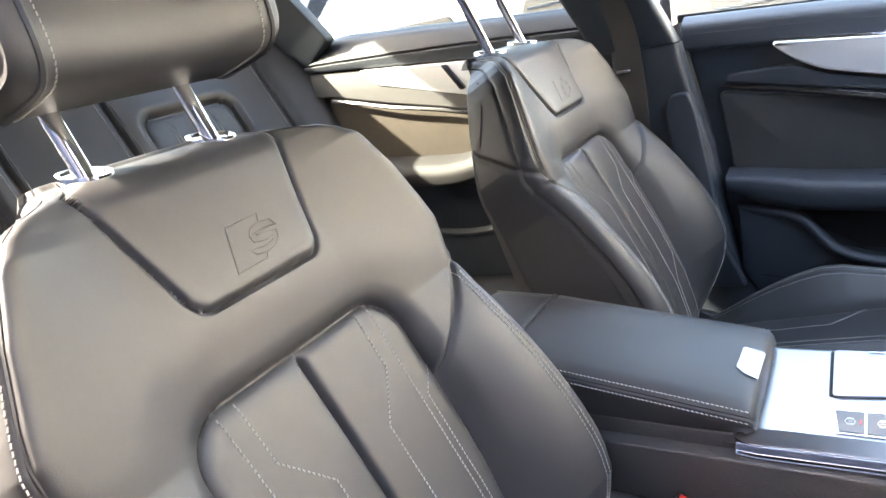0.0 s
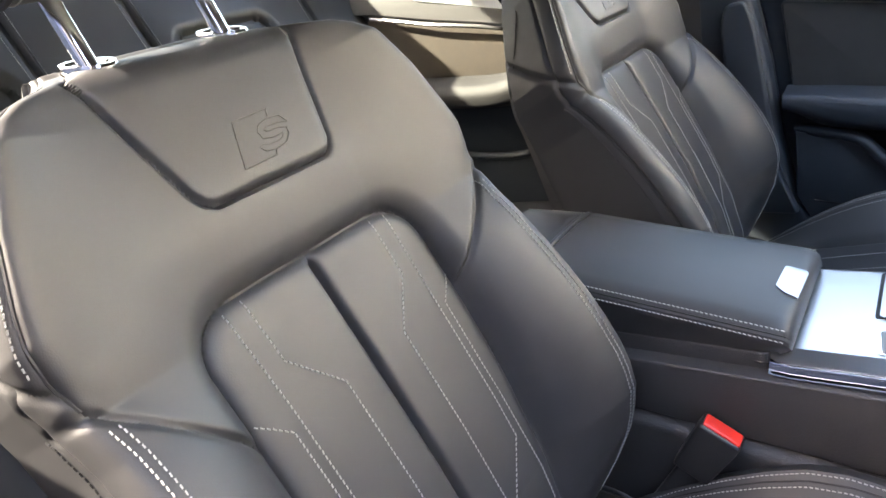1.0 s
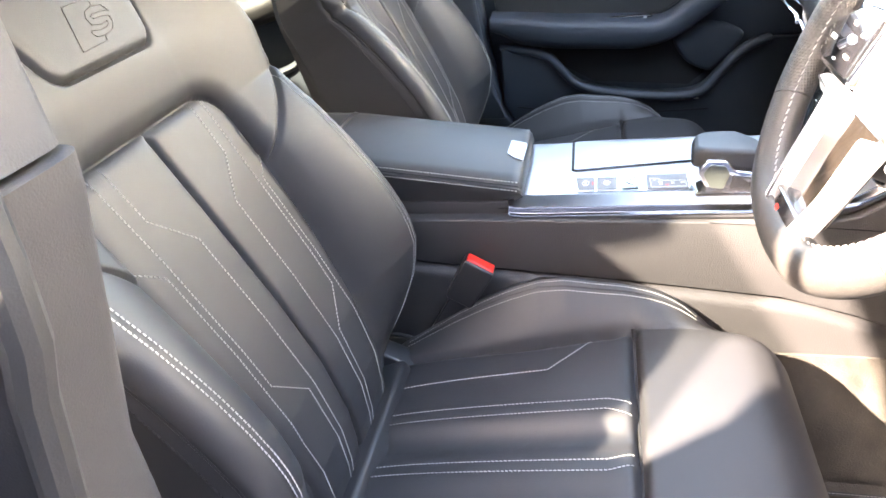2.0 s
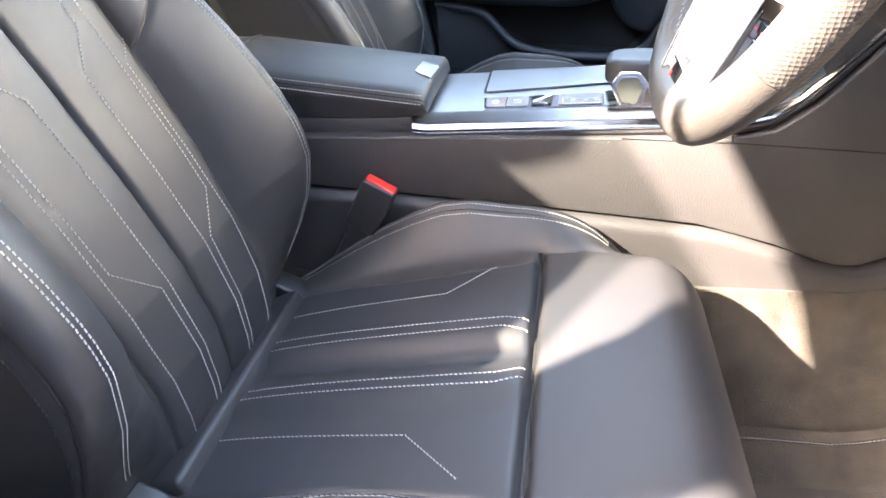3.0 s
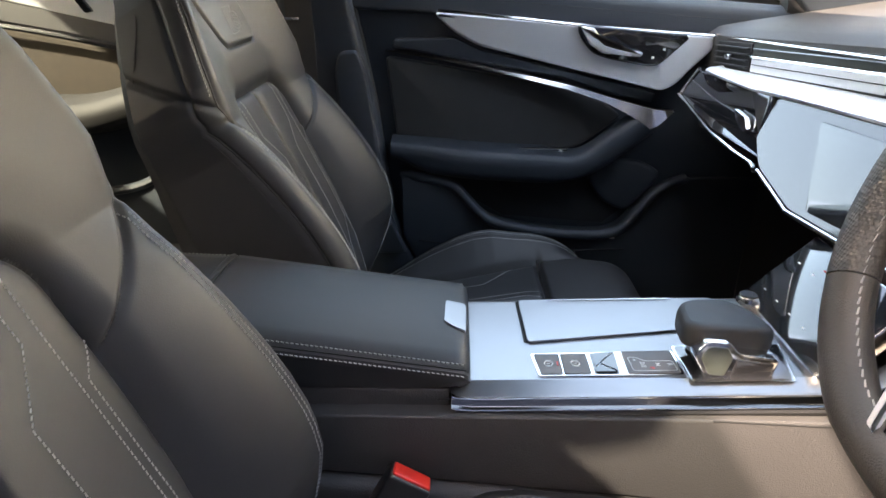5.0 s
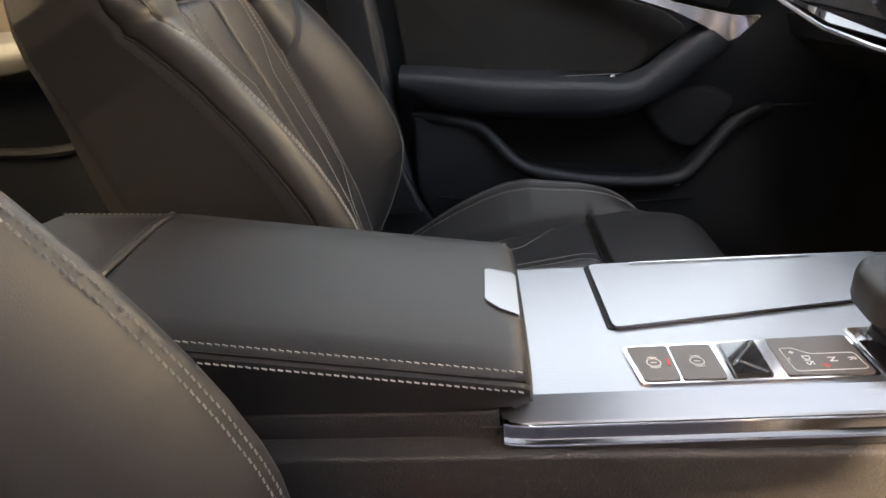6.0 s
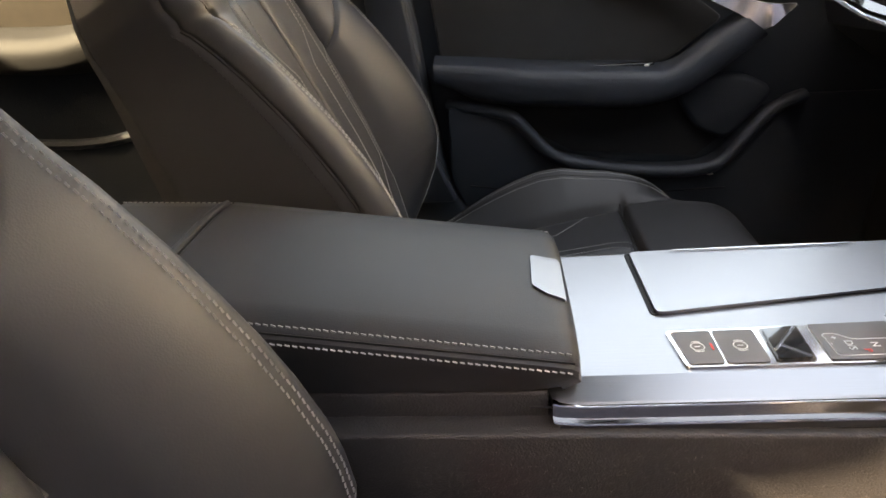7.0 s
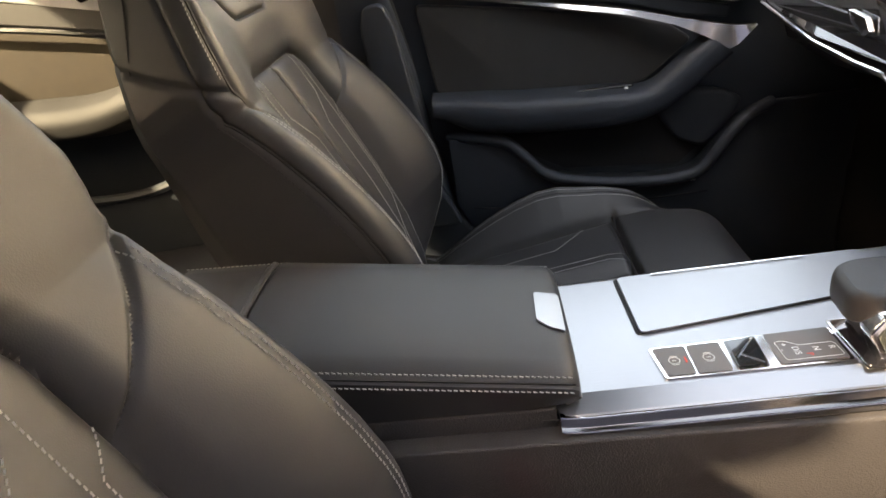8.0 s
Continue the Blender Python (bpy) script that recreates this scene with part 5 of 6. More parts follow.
# armrest: a level face that turns up into the pull
face_t = smooth_line([(-0.118, 0, 0.664), (-0.03, 0, 0.657), (0.04, 0, 0.650), (0.18, 0, 0.643), (0.225, 0, 0.642), (0.255, 0, 0.654), (0.29, 0, 0.681), (0.335, 0, 0.716)], 0.012)
secs = []
for i, p in enumerate(face_t):
    q = i / (len(face_t) - 1)
    lean = float(step(0.62, 0.82, q))
    y = 0.566 - 0.016 * float(step(0.0, 0.3, q)) + 0.004 * lean
    drop = 0.024 + 0.024 * float(step(0.0, 0.16, q)) - 0.010 * lean
    dx = 0.034 * lean
    deep = 0.625 - 0.03 * lean
    prof = rounded([(y + 0.006, 0.006), (y, -drop * 0.25), (y + 0.003, -drop * 0.8), (y + 0.018, -drop * 1.06), (deep, -drop), (deep, 0.014)], 0.010, 3)
    secs.append([(p.x - dx * dz / 0.04, yy, p.z + dz * (1 - 0.35 * lean)) for yy, dz in prof])
part("armrest", loft(secs), DOOR_SOFT, door, "dark padded door armrest and pull")
bm = bmesh.new()
box(bm, (0.196, 0.568, 0.6545), (0.202, 0.5725, 0.657))
part("armrest_lamp", bm, WHITE, door, "tiny pale lamp")
bm = slab(rounded([(0.10, 0.588), (0.10, 0.600), (0.215, 0.600), (0.215, 0.588)], 0.004), "z", 0.652, 0.6555, 0.001)
part("switch_plate", bm, GLOSS, door, "narrow gloss black switch plate")
# map pocket
lip = smooth_line([(-0.10, 0.602, 0.600), (-0.07, 0.590, 0.600), (-0.005, 0.582, 0.586), (0.027, 0.580, 0.556), (0.058, 0.578, 0.524), (0.1, 0.577, 0.506), (0.19, 0.576, 0.491), (0.275, 0.576, 0.487), (0.322, 0.577, 0.497), (0.352, 0.58, 0.53), (0.38, 0.586, 0.562), (0.41, 0.596, 0.582), (0.45, 0.61, 0.592)], 0.012)
part("pocket_lip", tube(lip, 0.0115, 12, flat=0.9), DOOR_SOFT, door, "dark rounded pocket lip")
bm = slab([(p.x, p.z) for p in lip] + [(0.6, 0.592), (0.6, 0.25), (-0.045, 0.25), (-0.07, 0.41), (-0.10, 0.48)], "y", 0.583, 0.626, 0.003)
for v in bm.verts:
    v.co.y += 0.034 * float(step(0.34, 0.48, v.co.x)) * (v.co.y < 0.6)
    if v.co.z < 0.42:
        v.co.y += 0.02
part("pocket_wall", bm, DOOR_SOFT, door, "dark pocket wall")
# thin black sheet stands in for the shade inside the pocket
part("pocket_recess", slab([(-0.06, 0.60), (0.03, 0.55), (0.1, 0.51), (0.3, 0.495), (0.34, 0.53), (0.30, 0.585), (0.23, 0.60)], "y", 0.6265, 0.6315), RECESS, door, "black sheet for the shade inside the pocket")
cover = slab(rounded([(0.255, 0.598), (0.30, 0.632), (0.36, 0.628), (0.405, 0.604), (0.385, 0.572), (0.34, 0.522), (0.29, 0.545)], 0.02, 4), "y", 0.606, 0.628, 0.010)
part("speaker_cover", cover, DOOR_SOFT, door, "dark speaker cover")
part("lower_groove", tube(smooth_line([(-0.07, 0.5835, 0.47), (0.05, 0.5825, 0.455), (0.2, 0.5825, 0.45), (0.34, 0.586, 0.452)], 0.02), 0.0015, 6), RECESS, door)
bm = bmesh.new()
box(bm, (0.308, 0.5805, 0.4765), (0.318, 0.5835, 0.479), 0.0008)
part("warning_lamp", bm, WHITE, door, "small pale warning lamp")
part("window_seal", slab([(-0.2, 0.952), (0.6, 0.895), (0.6, 0.915), (-0.2, 0.969)], "y", 0.66, 0.675), RUBBER, door)
pane = part("window_pane", slab([(-0.2, 0.947), (0.8, 0.90), (0.5, 1.08), (0.1, 1.25), (-0.1, 1.32), (-0.33, 1.34)], "y", 0.667, 0.671), GLAZING, door, "clear side window")
for v in pane.data.vertices:
    v.co.y -= max(0, v.co.z - 0.95) * 0.44

mirror = thing("door_mirror", (0.56, 0.9, 0.93), "dark painted door mirror outside the passenger window", "door mirror")
secs = []
for q, s in ((0.0, 0.3), (0.12, 0.8), (0.3, 1.0), (0.6, 1.02), (0.85, 0.86), (1.0, 0.4)):
    secs.append([(0.52 + 0.14 * q + dx * 0.012, 0.96 + dy * 0.105 * s, 0.962 + dz * 0.068 * s) for dx, dy, dz in [(0, math.cos(a), math.sin(a)) for a in np.linspace(0, 2 * math.pi, 21)[:-1]]])
part("housing", loft(secs), PAINT, mirror)
part("foot", slab(rounded([(0.55, 0.86), (0.63, 0.86), (0.62, 0.92), (0.56, 0.92)], 0.01), "y", 0.74, 0.9, 0.004), PLASTIC, mirror)
bm = lathe([(0.0, 0.0), (0.08, 0.0), (0.08, 0.003), (0.0, 0.003)], Matrix.Translation((0.527, 0.96, 0.962)) @ Matrix.Rotation(radians(-90), 4, "Y") @ Matrix.Diagonal((0.65, 1.1, 1, 1)), 28)
part("glass", bm, material("mirror_glass", (0.9, 0.9, 0.9), 0.02, metal=1.0, mottle=0.01), mirror, "mirror glass")

# ---------------------------------------------------------------- dashboard
dash = thing("dashboard", (0.6, 0.0, 0.6), "dark dashboard with metal shelf, air vents and gloss black panel", "dashboard")
def dash_section(y):
    return [(1.05, 0.90), (0.8, 0.925), (0.58, 0.918), (0.52, 0.908), (0.503, 0.896), (0.503, 0.84), (0.60, 0.83), (0.60, 0.70), (0.72, 0.62), (0.80, 0.40), (1.05, 0.40)]
part("body", loft(sections_y(dash_section, np.linspace(0.605, -0.69, 40))), SOFT, dash, "dark padded dashboard")
secs = []
for y in np.linspace(0.512, -0.12, 34):
    q = min(1.0, max(0.0, (y - 0.05) / 0.5))
    xb, zb = 0.494 - 0.035 * q, 0.838 - 0.026 * q
    xf = float(np.interp(y, [-0.12, 0.1, 0.215, 0.25, 0.285], [0.497, 0.4535, 0.4305, 0.4225, 0.4095])) + 0.035 * max(0.0, (y - 0.46) / 0.052) ** 2.5
    secs.append([(x, y, z) for x, z in ((xb + 0.06, zb), (xb, zb), (xb * 0.6 + xf * 0.4, zb * 0.5 + 0.411), (xf + 0.010, 0.8195), (xf + 0.003, 0.8185), (xf, 0.8165), (xf + 0.002, 0.8125), (xb + 0.06, 0.795))])
part("shelf", loft(secs), SILVER, dash, "brushed metal shelf")
def panel_x(z):
    return 0.391 + 0.33 * (z - 0.745)


face = slab(rounded([(0.543, 0.766), (0.505, 0.811), (0.285, 0.815), (0.243, 0.812), (0.226, 0.762), (0.192, 0.738), (0.36, 0.744)], 0.006), "x", 0.0, 0.06, 0.003)
for v in face.verts:
    v.co.x += panel_x(v.co.z) + 0.008 * max(0.0, 0.30 - v.co.y) / 0.07
part("gloss_panel", face, GLOSS, dash, "gloss black panel", smooth=False)
rim = ((0.506, 0.814), (0.546, 0.766), (0.45, 0.752), (0.36, 0.7405), (0.25, 0.735), (0.195, 0.7345), (0.178, 0.730))
part("panel_rim", tube([(panel_x(z) - 0.001, y, z) for y, z in rim], 0.0034, 8), CHROME, dash, "chrome edge line")
part("panel_line", tube([(panel_x(z) - 0.0006, y, z) for y, z in ((0.515, 0.794), (0.40, 0.783), (0.31, 0.780))], 0.0009, 6), ALU, dash, "thin metal line on the gloss panel")
bm = slab(rounded([(0.300, 0.786), (0.262, 0.782), (0.250, 0.767), (0.262, 0.761), (0.292, 0.772)], 0.002), "x", panel_x(0.774) - 0.003, panel_x(0.774) + 0.004, 0.001)
part("panel_key", bm, CHROME, dash, "small chrome emblem key")
under = loft([[(0.49, y, 0.765), (0.50, y, 0.735), (0.58, y, 0.68), (0.62, y, 0.70), (0.62, y, 0.765)] for y in np.linspace(0.58, 0.16, 8)])
part("glove_box", under, PLASTIC, dash, "dark glove box lid")
for y0, y1 in ((0.425, 0.545), (0.02, 0.10), (-0.09, -0.01)):
    vent = part("air_vent", slab([(y0, 0.845), (y1, 0.845), (y1, 0.888), (y0, 0.888)], "x", 0.499, 0.506, 0.002), RECESS, dash, "black air vent")
    for k in range(4):
        bm = bmesh.new()
        z = 0.851 + 0.0095 * k
        box(bm, (0.494, y0 + 0.003, z), (0.505, y1 - 0.003, z + 0.0022), 0.0006)
        part("slat", bm, PLASTIC, vent)
    bm = bmesh.new()
    box(bm, (0.488, (y0 + y1) / 2 - 0.006, 0.861), (0.497, (y0 + y1) / 2 + 0.006, 0.869), 0.002)
    part("tab", bm, CHROME, vent, "chrome vent tab")
part("vent_line", tube([(0.4995, 0.425, 0.868), (0.4995, 0.10, 0.868)], 0.0022, 6), CHROME, dash, "thin chrome line")
part("vent_line", tube([(0.5035, 0.59, 0.893), (0.5035, -0.2, 0.893)], 0.0016, 6), CHROME, dash, "thin chrome line")
part("vent_band", slab([(0.105, 0.871), (0.42, 0.871), (0.42, 0.889), (0.105, 0.889)], "x", 0.4995, 0.505), BAND, dash, "dark grey-green band between the vents")
part("lower_band", slab([(0.105, 0.846), (0.42, 0.846), (0.42, 0.866), (0.105, 0.866)], "x", 0.4995, 0.505), SILVER, dash, "satin metal band between the vents")
part("band_line", tube([(0.4992, 0.42, 0.857), (0.4992, 0.105, 0.857)], 0.0007, 6), RECESS, dash)
part("band_line", tube([(0.4992, 0.42, 0.881), (0.4992, 0.105, 0.881)], 0.0007, 6), ALU, dash)
# the whole front bows towards the passenger's door
for ob in dash.children_recursive:
    if ob.name.split(".")[0] not in ("shelf", "gloss_panel", "panel_rim", "panel_line", "panel_key"):
        for v in ob.data.vertices:
            if v.co.x < 0.75:
                q = min(1.0, max(0.0, (v.co.y - 0.05) / 0.5))
                v.co.x -= 0.013 + 0.035 * q
                v.co.z -= 0.006 + 0.026 * q
upper_screen = thing("upper_screen", (0.47, 0.09, 0.72), "large dark glass touch screen in the dashboard centre", "screen")
def lean(y, z):
    """A place on the leaning glass front of the dashboard's centre."""
    return (0.450 - 0.65 * (0.80 - z) - 0.20 * (y - 0.1), y, z)


glass_line = [(0.241, 0.811), (0.224, 0.762), (0.188, 0.738), (0.175, 0.732), (0.09, 0.708), (-0.13, 0.700), (-0.13, 0.806), (0.06, 0.813), (0.125, 0.813), (0.215, 0.812)]
bm = slab(rounded(glass_line, 0.006, 3), "x", 0.0, 0.02, 0.001)
for v in bm.verts:
    x, y, z = lean(v.co.y, v.co.z)
    v.co.x += x
part("surround", bm, GLOSS, upper_screen, "gloss black surround", smooth=False)
bm = slab(rounded([(0.145, 0.800), (0.065, 0.714), (-0.12, 0.712), (-0.12, 0.797)], 0.004, 3), "x", -0.0015, 0.004, 0.0006)
for v in bm.verts:
    x, y, z = lean(v.co.y, v.co.z)
    v.co.x += x
part("pane", bm, SCREEN, upper_screen, "dark glossy glass")
part("rim", tube([lean(y, z) for y, z in ((0.178, 0.730), (0.09, 0.705), (-0.13, 0.697))], 0.003, 8), CHROME, upper_screen, "chrome lower rim")
stack = loft([[(0.47, y, 0.71), (0.44, y, 0.70), (0.44, y, 0.6), (0.62, y, 0.5), (0.62, y, 0.72)] for y in (0.06, -0.14)])
part("stack_sides", stack, SOFT, dash, "dark centre stack")
cluster = thing("instrument_screen", (0.52, SEAT_Y, 0.86), "dark instrument screen behind the steering wheel", "screen")
bm = bmesh.new()
box(bm, (0.485, SEAT_Y - 0.16, 0.80), (0.50, SEAT_Y + 0.16, 0.925), 0.004)
part("pane", bm, SCREEN, cluster, "dark glossy glass")
part("hood", slab(rounded([(SEAT_Y - 0.19, 0.92), (SEAT_Y + 0.19, 0.92), (SEAT_Y + 0.17, 0.955), (SEAT_Y - 0.17, 0.955)], 0.015), "x", 0.47, 0.62, 0.006), SOFT, cluster, "dark instrument hood")

# windscreen and rear window
for name, pts_w, label in (("windscreen", [(0.17, -0.52, 1.295), (0.17, 0.44, 1.295), (1.0, 0.62, 0.90), (1.0, -0.70, 0.90)], "clear windscreen"), ("rear_window", [(-1.17, -0.52, 1.35), (-1.17, 0.43, 1.35), (-2.05, 0.52, 1.02), (-2.05, -0.52, 1.02)], "tinted sloping rear window")):
    ob = solid(name, pts_w + [(x, y, z - 0.004) for x, y, z in pts_w], [(0, 1, 2, 3), (7, 6, 5, 4), (0, 4, 5, 1), (1, 5, 6, 2), (2, 6, 7, 3), (3, 7, 4, 0)], GLAZING if name == "windscreen" else PRIVACY, smooth=False)
    ob.visible_shadow = name != "windscreen"
    tagged(ob, label, "car window", kind="structure")
for y0, y1 in ((-0.79, -0.70), (0.625, 0.715)):
    bm = slab([(0.595, 0.1), (1.05, 0.1), (1.05, 0.9), (0.95, 0.91), (0.595, 0.925)], "y", y0, y1)
    shell("kick_panel", bm, PLASTIC, "dark kick panel ahead of the door")
bm = bmesh.new()
box(bm, (0.98, -0.75, 0.1), (1.06, 0.75, 0.9))
shell("bulkhead", bm, PLASTIC, "dark bulkhead under the windscreen", False)
bm = slab([(0.9, 0.80), (1.02, 0.895), (1.9, 0.80), (2.1, 0.6), (2.1, 0.2), (1.02, 0.2)], "y", -0.86, 0.86, 0.02)
shell("bonnet", bm, PAINT, "dark painted bonnet and front of the car")

# ---------------------------------------------------------------- rear passenger door
rdoor = thing("rear_door", (-0.8, 0.72, 0.2), "closed rear door with dark panels and bright strip, partly in sun", "car door")
part("body", slab(rounded([(-1.14, 0.35), (-0.30, 0.22), (-0.26, 0.6), (-0.28, 0.97), (-0.6, 1.0), (-1.13, 1.0)], 0.02), "y", 0.705, 0.78, 0.004), DOOR_SOFT, rdoor, "dark door skin")
secs = []
for x, z0, z1 in ((-0.29, 0.975, 1.014), (-0.6, 0.991, 1.036), (-0.8, 0.999, 1.052), (-0.99, 1.005, 1.066), (-1.12, 1.009, 1.06)):
    secs.append([(x, y, z) for y, z in rounded([(0.683, z0), (0.75, z0), (0.78, z1 - 0.004), (0.735, z1), (0.705, z1 - 0.012)], 0.009, 3)])
part("belt_roll", loft(secs), DOOR_SOFT, rdoor, "dark padded belt line with a seam")
secs = []
for x, z0, z1 in ((-0.29, 0.935, 0.973), (-0.6, 0.958, 0.989), (-0.8, 0.971, 0.997), (-0.99, 0.984, 1.003), (-1.12, 0.993, 1.007)):
    secs.append([(x, y, z) for y, z in rounded([(0.688, z0), (0.76, z0), (0.76, z1), (0.684, z1)], 0.005, 3)])
part("belt_band", loft(secs), DOOR_SOFT, rdoor, "dark band under the belt line")
secs = []
for x, z0, z1 in ((-0.40, 0.80, 0.946), (-0.55, 0.832, 0.954), (-0.70, 0.862, 0.964), (-0.85, 0.888, 0.973), (-1.02, 0.922, 0.985), (-1.13, 0.936, 0.992)):
    secs.append([(x, y, z) for y, z in rounded([(0.672, z0), (0.74, z0), (0.74, z1), (0.697, z1), (0.682, z0 + (z1 - z0) * 0.5)], 0.007, 3)])
part("upper_panel", loft(secs), PILLAR, rdoor, "dark padded upper panel")
bm = slab(rounded([(-0.935, 0.977), (-0.893, 0.937), (-0.69, 0.893), (-0.46, 0.842), (-0.44, 0.945), (-0.69, 0.960)], 0.012, 4), "y", 0.676, 0.705, 0.004)
part("trim_panel", bm, SILVER, rdoor, "brushed metal trim panel")
bm = slab(rounded([(-0.70, 0.957), (-0.685, 0.957), (-0.645, 0.90), (-0.66, 0.897)], 0.005), "y", 0.668, 0.69, 0.003)
part("handle", bm, GLOSS, rdoor, "dark pull handle edge")
run = smooth_line([(-1.03, 0.672, 0.917), (-0.94, 0.667, 0.9), (-0.85, 0.664, 0.882), (-0.70, 0.664, 0.857), (-0.5, 0.662, 0.815)], 0.03)
part("trim_strip", tube(run, 0.0055, 8, flat=0.9), CHROME, rdoor, "bright metal strip")
part("suede_panel", slab(rounded([(-1.06, 0.915), (-0.85, 0.878), (-0.6, 0.832), (-0.42, 0.79), (-0.45, 0.74), (-0.95, 0.752), (-1.04, 0.79)], 0.015), "y", 0.688, 0.71, 0.006), BROWN_SUEDE, rdoor, "brownish suede panel")
run = smooth_line([(-1.04, 0.69, 0.745), (-0.93, 0.668, 0.742), (-0.80, 0.652, 0.735), (-0.68, 0.652, 0.735), (-0.57, 0.66, 0.765), (-0.5, 0.668, 0.795)], 0.02)
secs = [[(p.x, p.y + dy, p.z + dz) for dy, dz in rounded([(-0.022, 0.008), (-0.034, -0.012), (-0.024, -0.042), (0.05, -0.06), (0.06, 0.02), (0.02, 0.018)], 0.009, 3)] for p in run]
part("armrest", loft(secs), PILLAR, rdoor, "dark padded armrest")
lip = smooth_line([(-1.0, 0.66, 0.59), (-0.85, 0.65, 0.578), (-0.7, 0.648, 0.57), (-0.6, 0.652, 0.585), (-0.55, 0.66, 0.62)], 0.02)
part("pocket_lip", tube(lip, 0.009, 8), DOOR_SOFT, rdoor, "dark pocket lip")
part("pocket_wall", slab([(p.x, p.z) for p in lip] + [(-0.5, 0.3), (-1.05, 0.35)], "y", 0.652, 0.672, 0.003), DOOR_SOFT, rdoor)
pane = part("window_pane", slab([(-1.05, 1.03), (-0.26, 0.985), (-0.27, 1.32), (-0.7, 1.31), (-1.09, 1.27)], "y", 0.742, 0.746), PRIVACY, rdoor, "clear side window")
for v in pane.data.vertices:
    v.co.y -= max(0, v.co.z - 0.98) * 0.44
for g in (1, -1):
    bm = slab(rounded([(-1.125, 0.99), (-0.997, 1.062), (-1.035, 1.148), (-1.10, 1.285), (-1.16, 1.325), (-2.05, 1.0), (-2.05, 0.95)], 0.012), "y", 0.70, 0.735, 0.004)
    for v in bm.verts:
        v.co.y -= max(0, v.co.z - 0.98) * 0.42
    if g < 0:
        bm.transform(Matrix.Diagonal((1, -1, 1, 1)))
        bmesh.ops.reverse_faces(bm, faces=bm.faces)
    tagged(part("rear_pillar", bm, DOOR_SOFT), "dark trimmed rear pillar", "car pillar", "rear pillars", "structure")
bm = slab([(-1.18, 0.3), (-1.14, 1.03), (-1.5, 1.12), (-2.1, 1.02), (-2.1, 0.3)], "y", 0.69, 0.80)
shell("rear_quarter", bm, PILLAR, "dark rear quarter panel")
bm = slab([(-1.18, 0.3), (-1.14, 0.92), (-1.5, 0.98), (-2.1, 0.98), (-2.1, 0.3)], "y", -0.80, -0.69)
shell("rear_quarter_right", bm, PILLAR, "dark rear quarter panel")
bm = bmesh.new()
box(bm, (-2.1, -0.7, 0.3), (-2.05, 0.7, 1.0))
box(bm, (-2.06, -0.7, 0.92), (-1.22, 0.7, 0.94))
shell("parcel_shelf", bm, PILLAR, "dark parcel shelf and tail")
bm = slab(rounded([(-1.2, 0.35), (-0.14, 0.22), (-0.16, 0.6), (-0.15, 0.945), (-0.6, 0.975), (-1.18, 1.01)], 0.02), "y", -0.82, -0.755, 0.004)
shell("rear_door_right", bm, DOOR_SOFT, "closed rear door behind the driver's seat, dark skin")
bm = slab([(-1.18, 0.98), (-0.36, 0.935), (-0.5, 1.34), (-0.7, 1.33), (-1.0, 1.28)], "y", -0.746, -0.742)
for v in bm.verts:
    v.co.y += max(0, v.co.z - 0.98) * 0.5
shell("rear_window_right", bm, REAR_TINT, "tinted side window behind the driver's seat")

# unseen frame over the rear side window, added to shade the gear lever
header = smooth_line([(-0.30, -0.575, 1.325), (-0.5, -0.572, 1.33), (-0.75, -0.575, 1.318), (-1.0, -0.60, 1.265), (-1.12, -0.66, 1.12)], 0.04)
shell("rear_window_frame", tube(header, 0.034, 10), DOOR_SOFT, "unseen dark frame added over the rear side window to block sun")

# ---------------------------------------------------------------- rear bench
bench = thing("rear_bench", (-0.95, 0.0, 0.3), "black leather rear bench with stitched inserts, behind the front seats", "rear seat")
nb_u, nb_v = 300, 140
u = np.linspace(-0.66, 0.66, nb_u + 1)
v = np.linspace(0, 0.80, nb_v + 1)
Ug, Vg = np.meshgrid(u, v)
D = np.zeros_like(Ug)
for c, half in ((-0.285, 0.118), (0.285, 0.118)):
    r = 0.03
    qx, qy = np.abs(Ug - c) - half + r, Vg - 0.607 + r
    f = np.hypot(np.maximum(qx, 0), np.maximum(qy, 0)) + np.minimum(np.maximum(qx, qy), 0) - r
    D += np.where(f < 0, -0.006 - 0.006 * np.exp(np.minimum(f, 0) / 0.005), 0) + 0.009 * np.exp(-(np.maximum(f, 0) / 0.05) ** 2) * (f >= 0) * step(0, 0.02, f)
    D -= (f < 0) * 0.005 * np.exp(-((Ug - c) / 0.004) ** 2)
for c in (-0.115, 0.115, -0.54, 0.54):
    D -= 0.018 * np.exp(-((Ug - c) / 0.005) ** 2)
D += 0.03 * step(0.57, 0.66, np.abs(Ug)) - 0.05 * np.clip((Vg - 0.72) / 0.08, 0, 1) ** 2
a2 = radians(27)
pts = np.stack([-0.86 - Vg * math.sin(a2) + D * math.cos(a2), Ug, 0.44 + Vg * math.cos(a2) + D * math.sin(a2)], 2)
cu = (Ug[:-1, :-1] + Ug[1:, 1:]) / 2
for name, mask in (("outer_backrest", cu < -0.115), ("middle_backrest", np.abs(cu) <= 0.115), ("outer_backrest", cu > 0.115)):
    sheet(name, pts, mask, LEATHER, bench, "stitched leather backrest")
def bench_line(u0, v0, v1):
    line = []
    for q in np.linspace(v0, v1, 60):
        j, i = (u0 + 0.66) / 1.32 * nb_u, q / 0.80 * nb_v
        p = pts[int(min(i, nb_v)), int(j)] + np.array([math.cos(a2), 0, math.sin(a2)]) * 0.001
        line.append((p, (math.cos(a2), 0, math.sin(a2))))
    return line
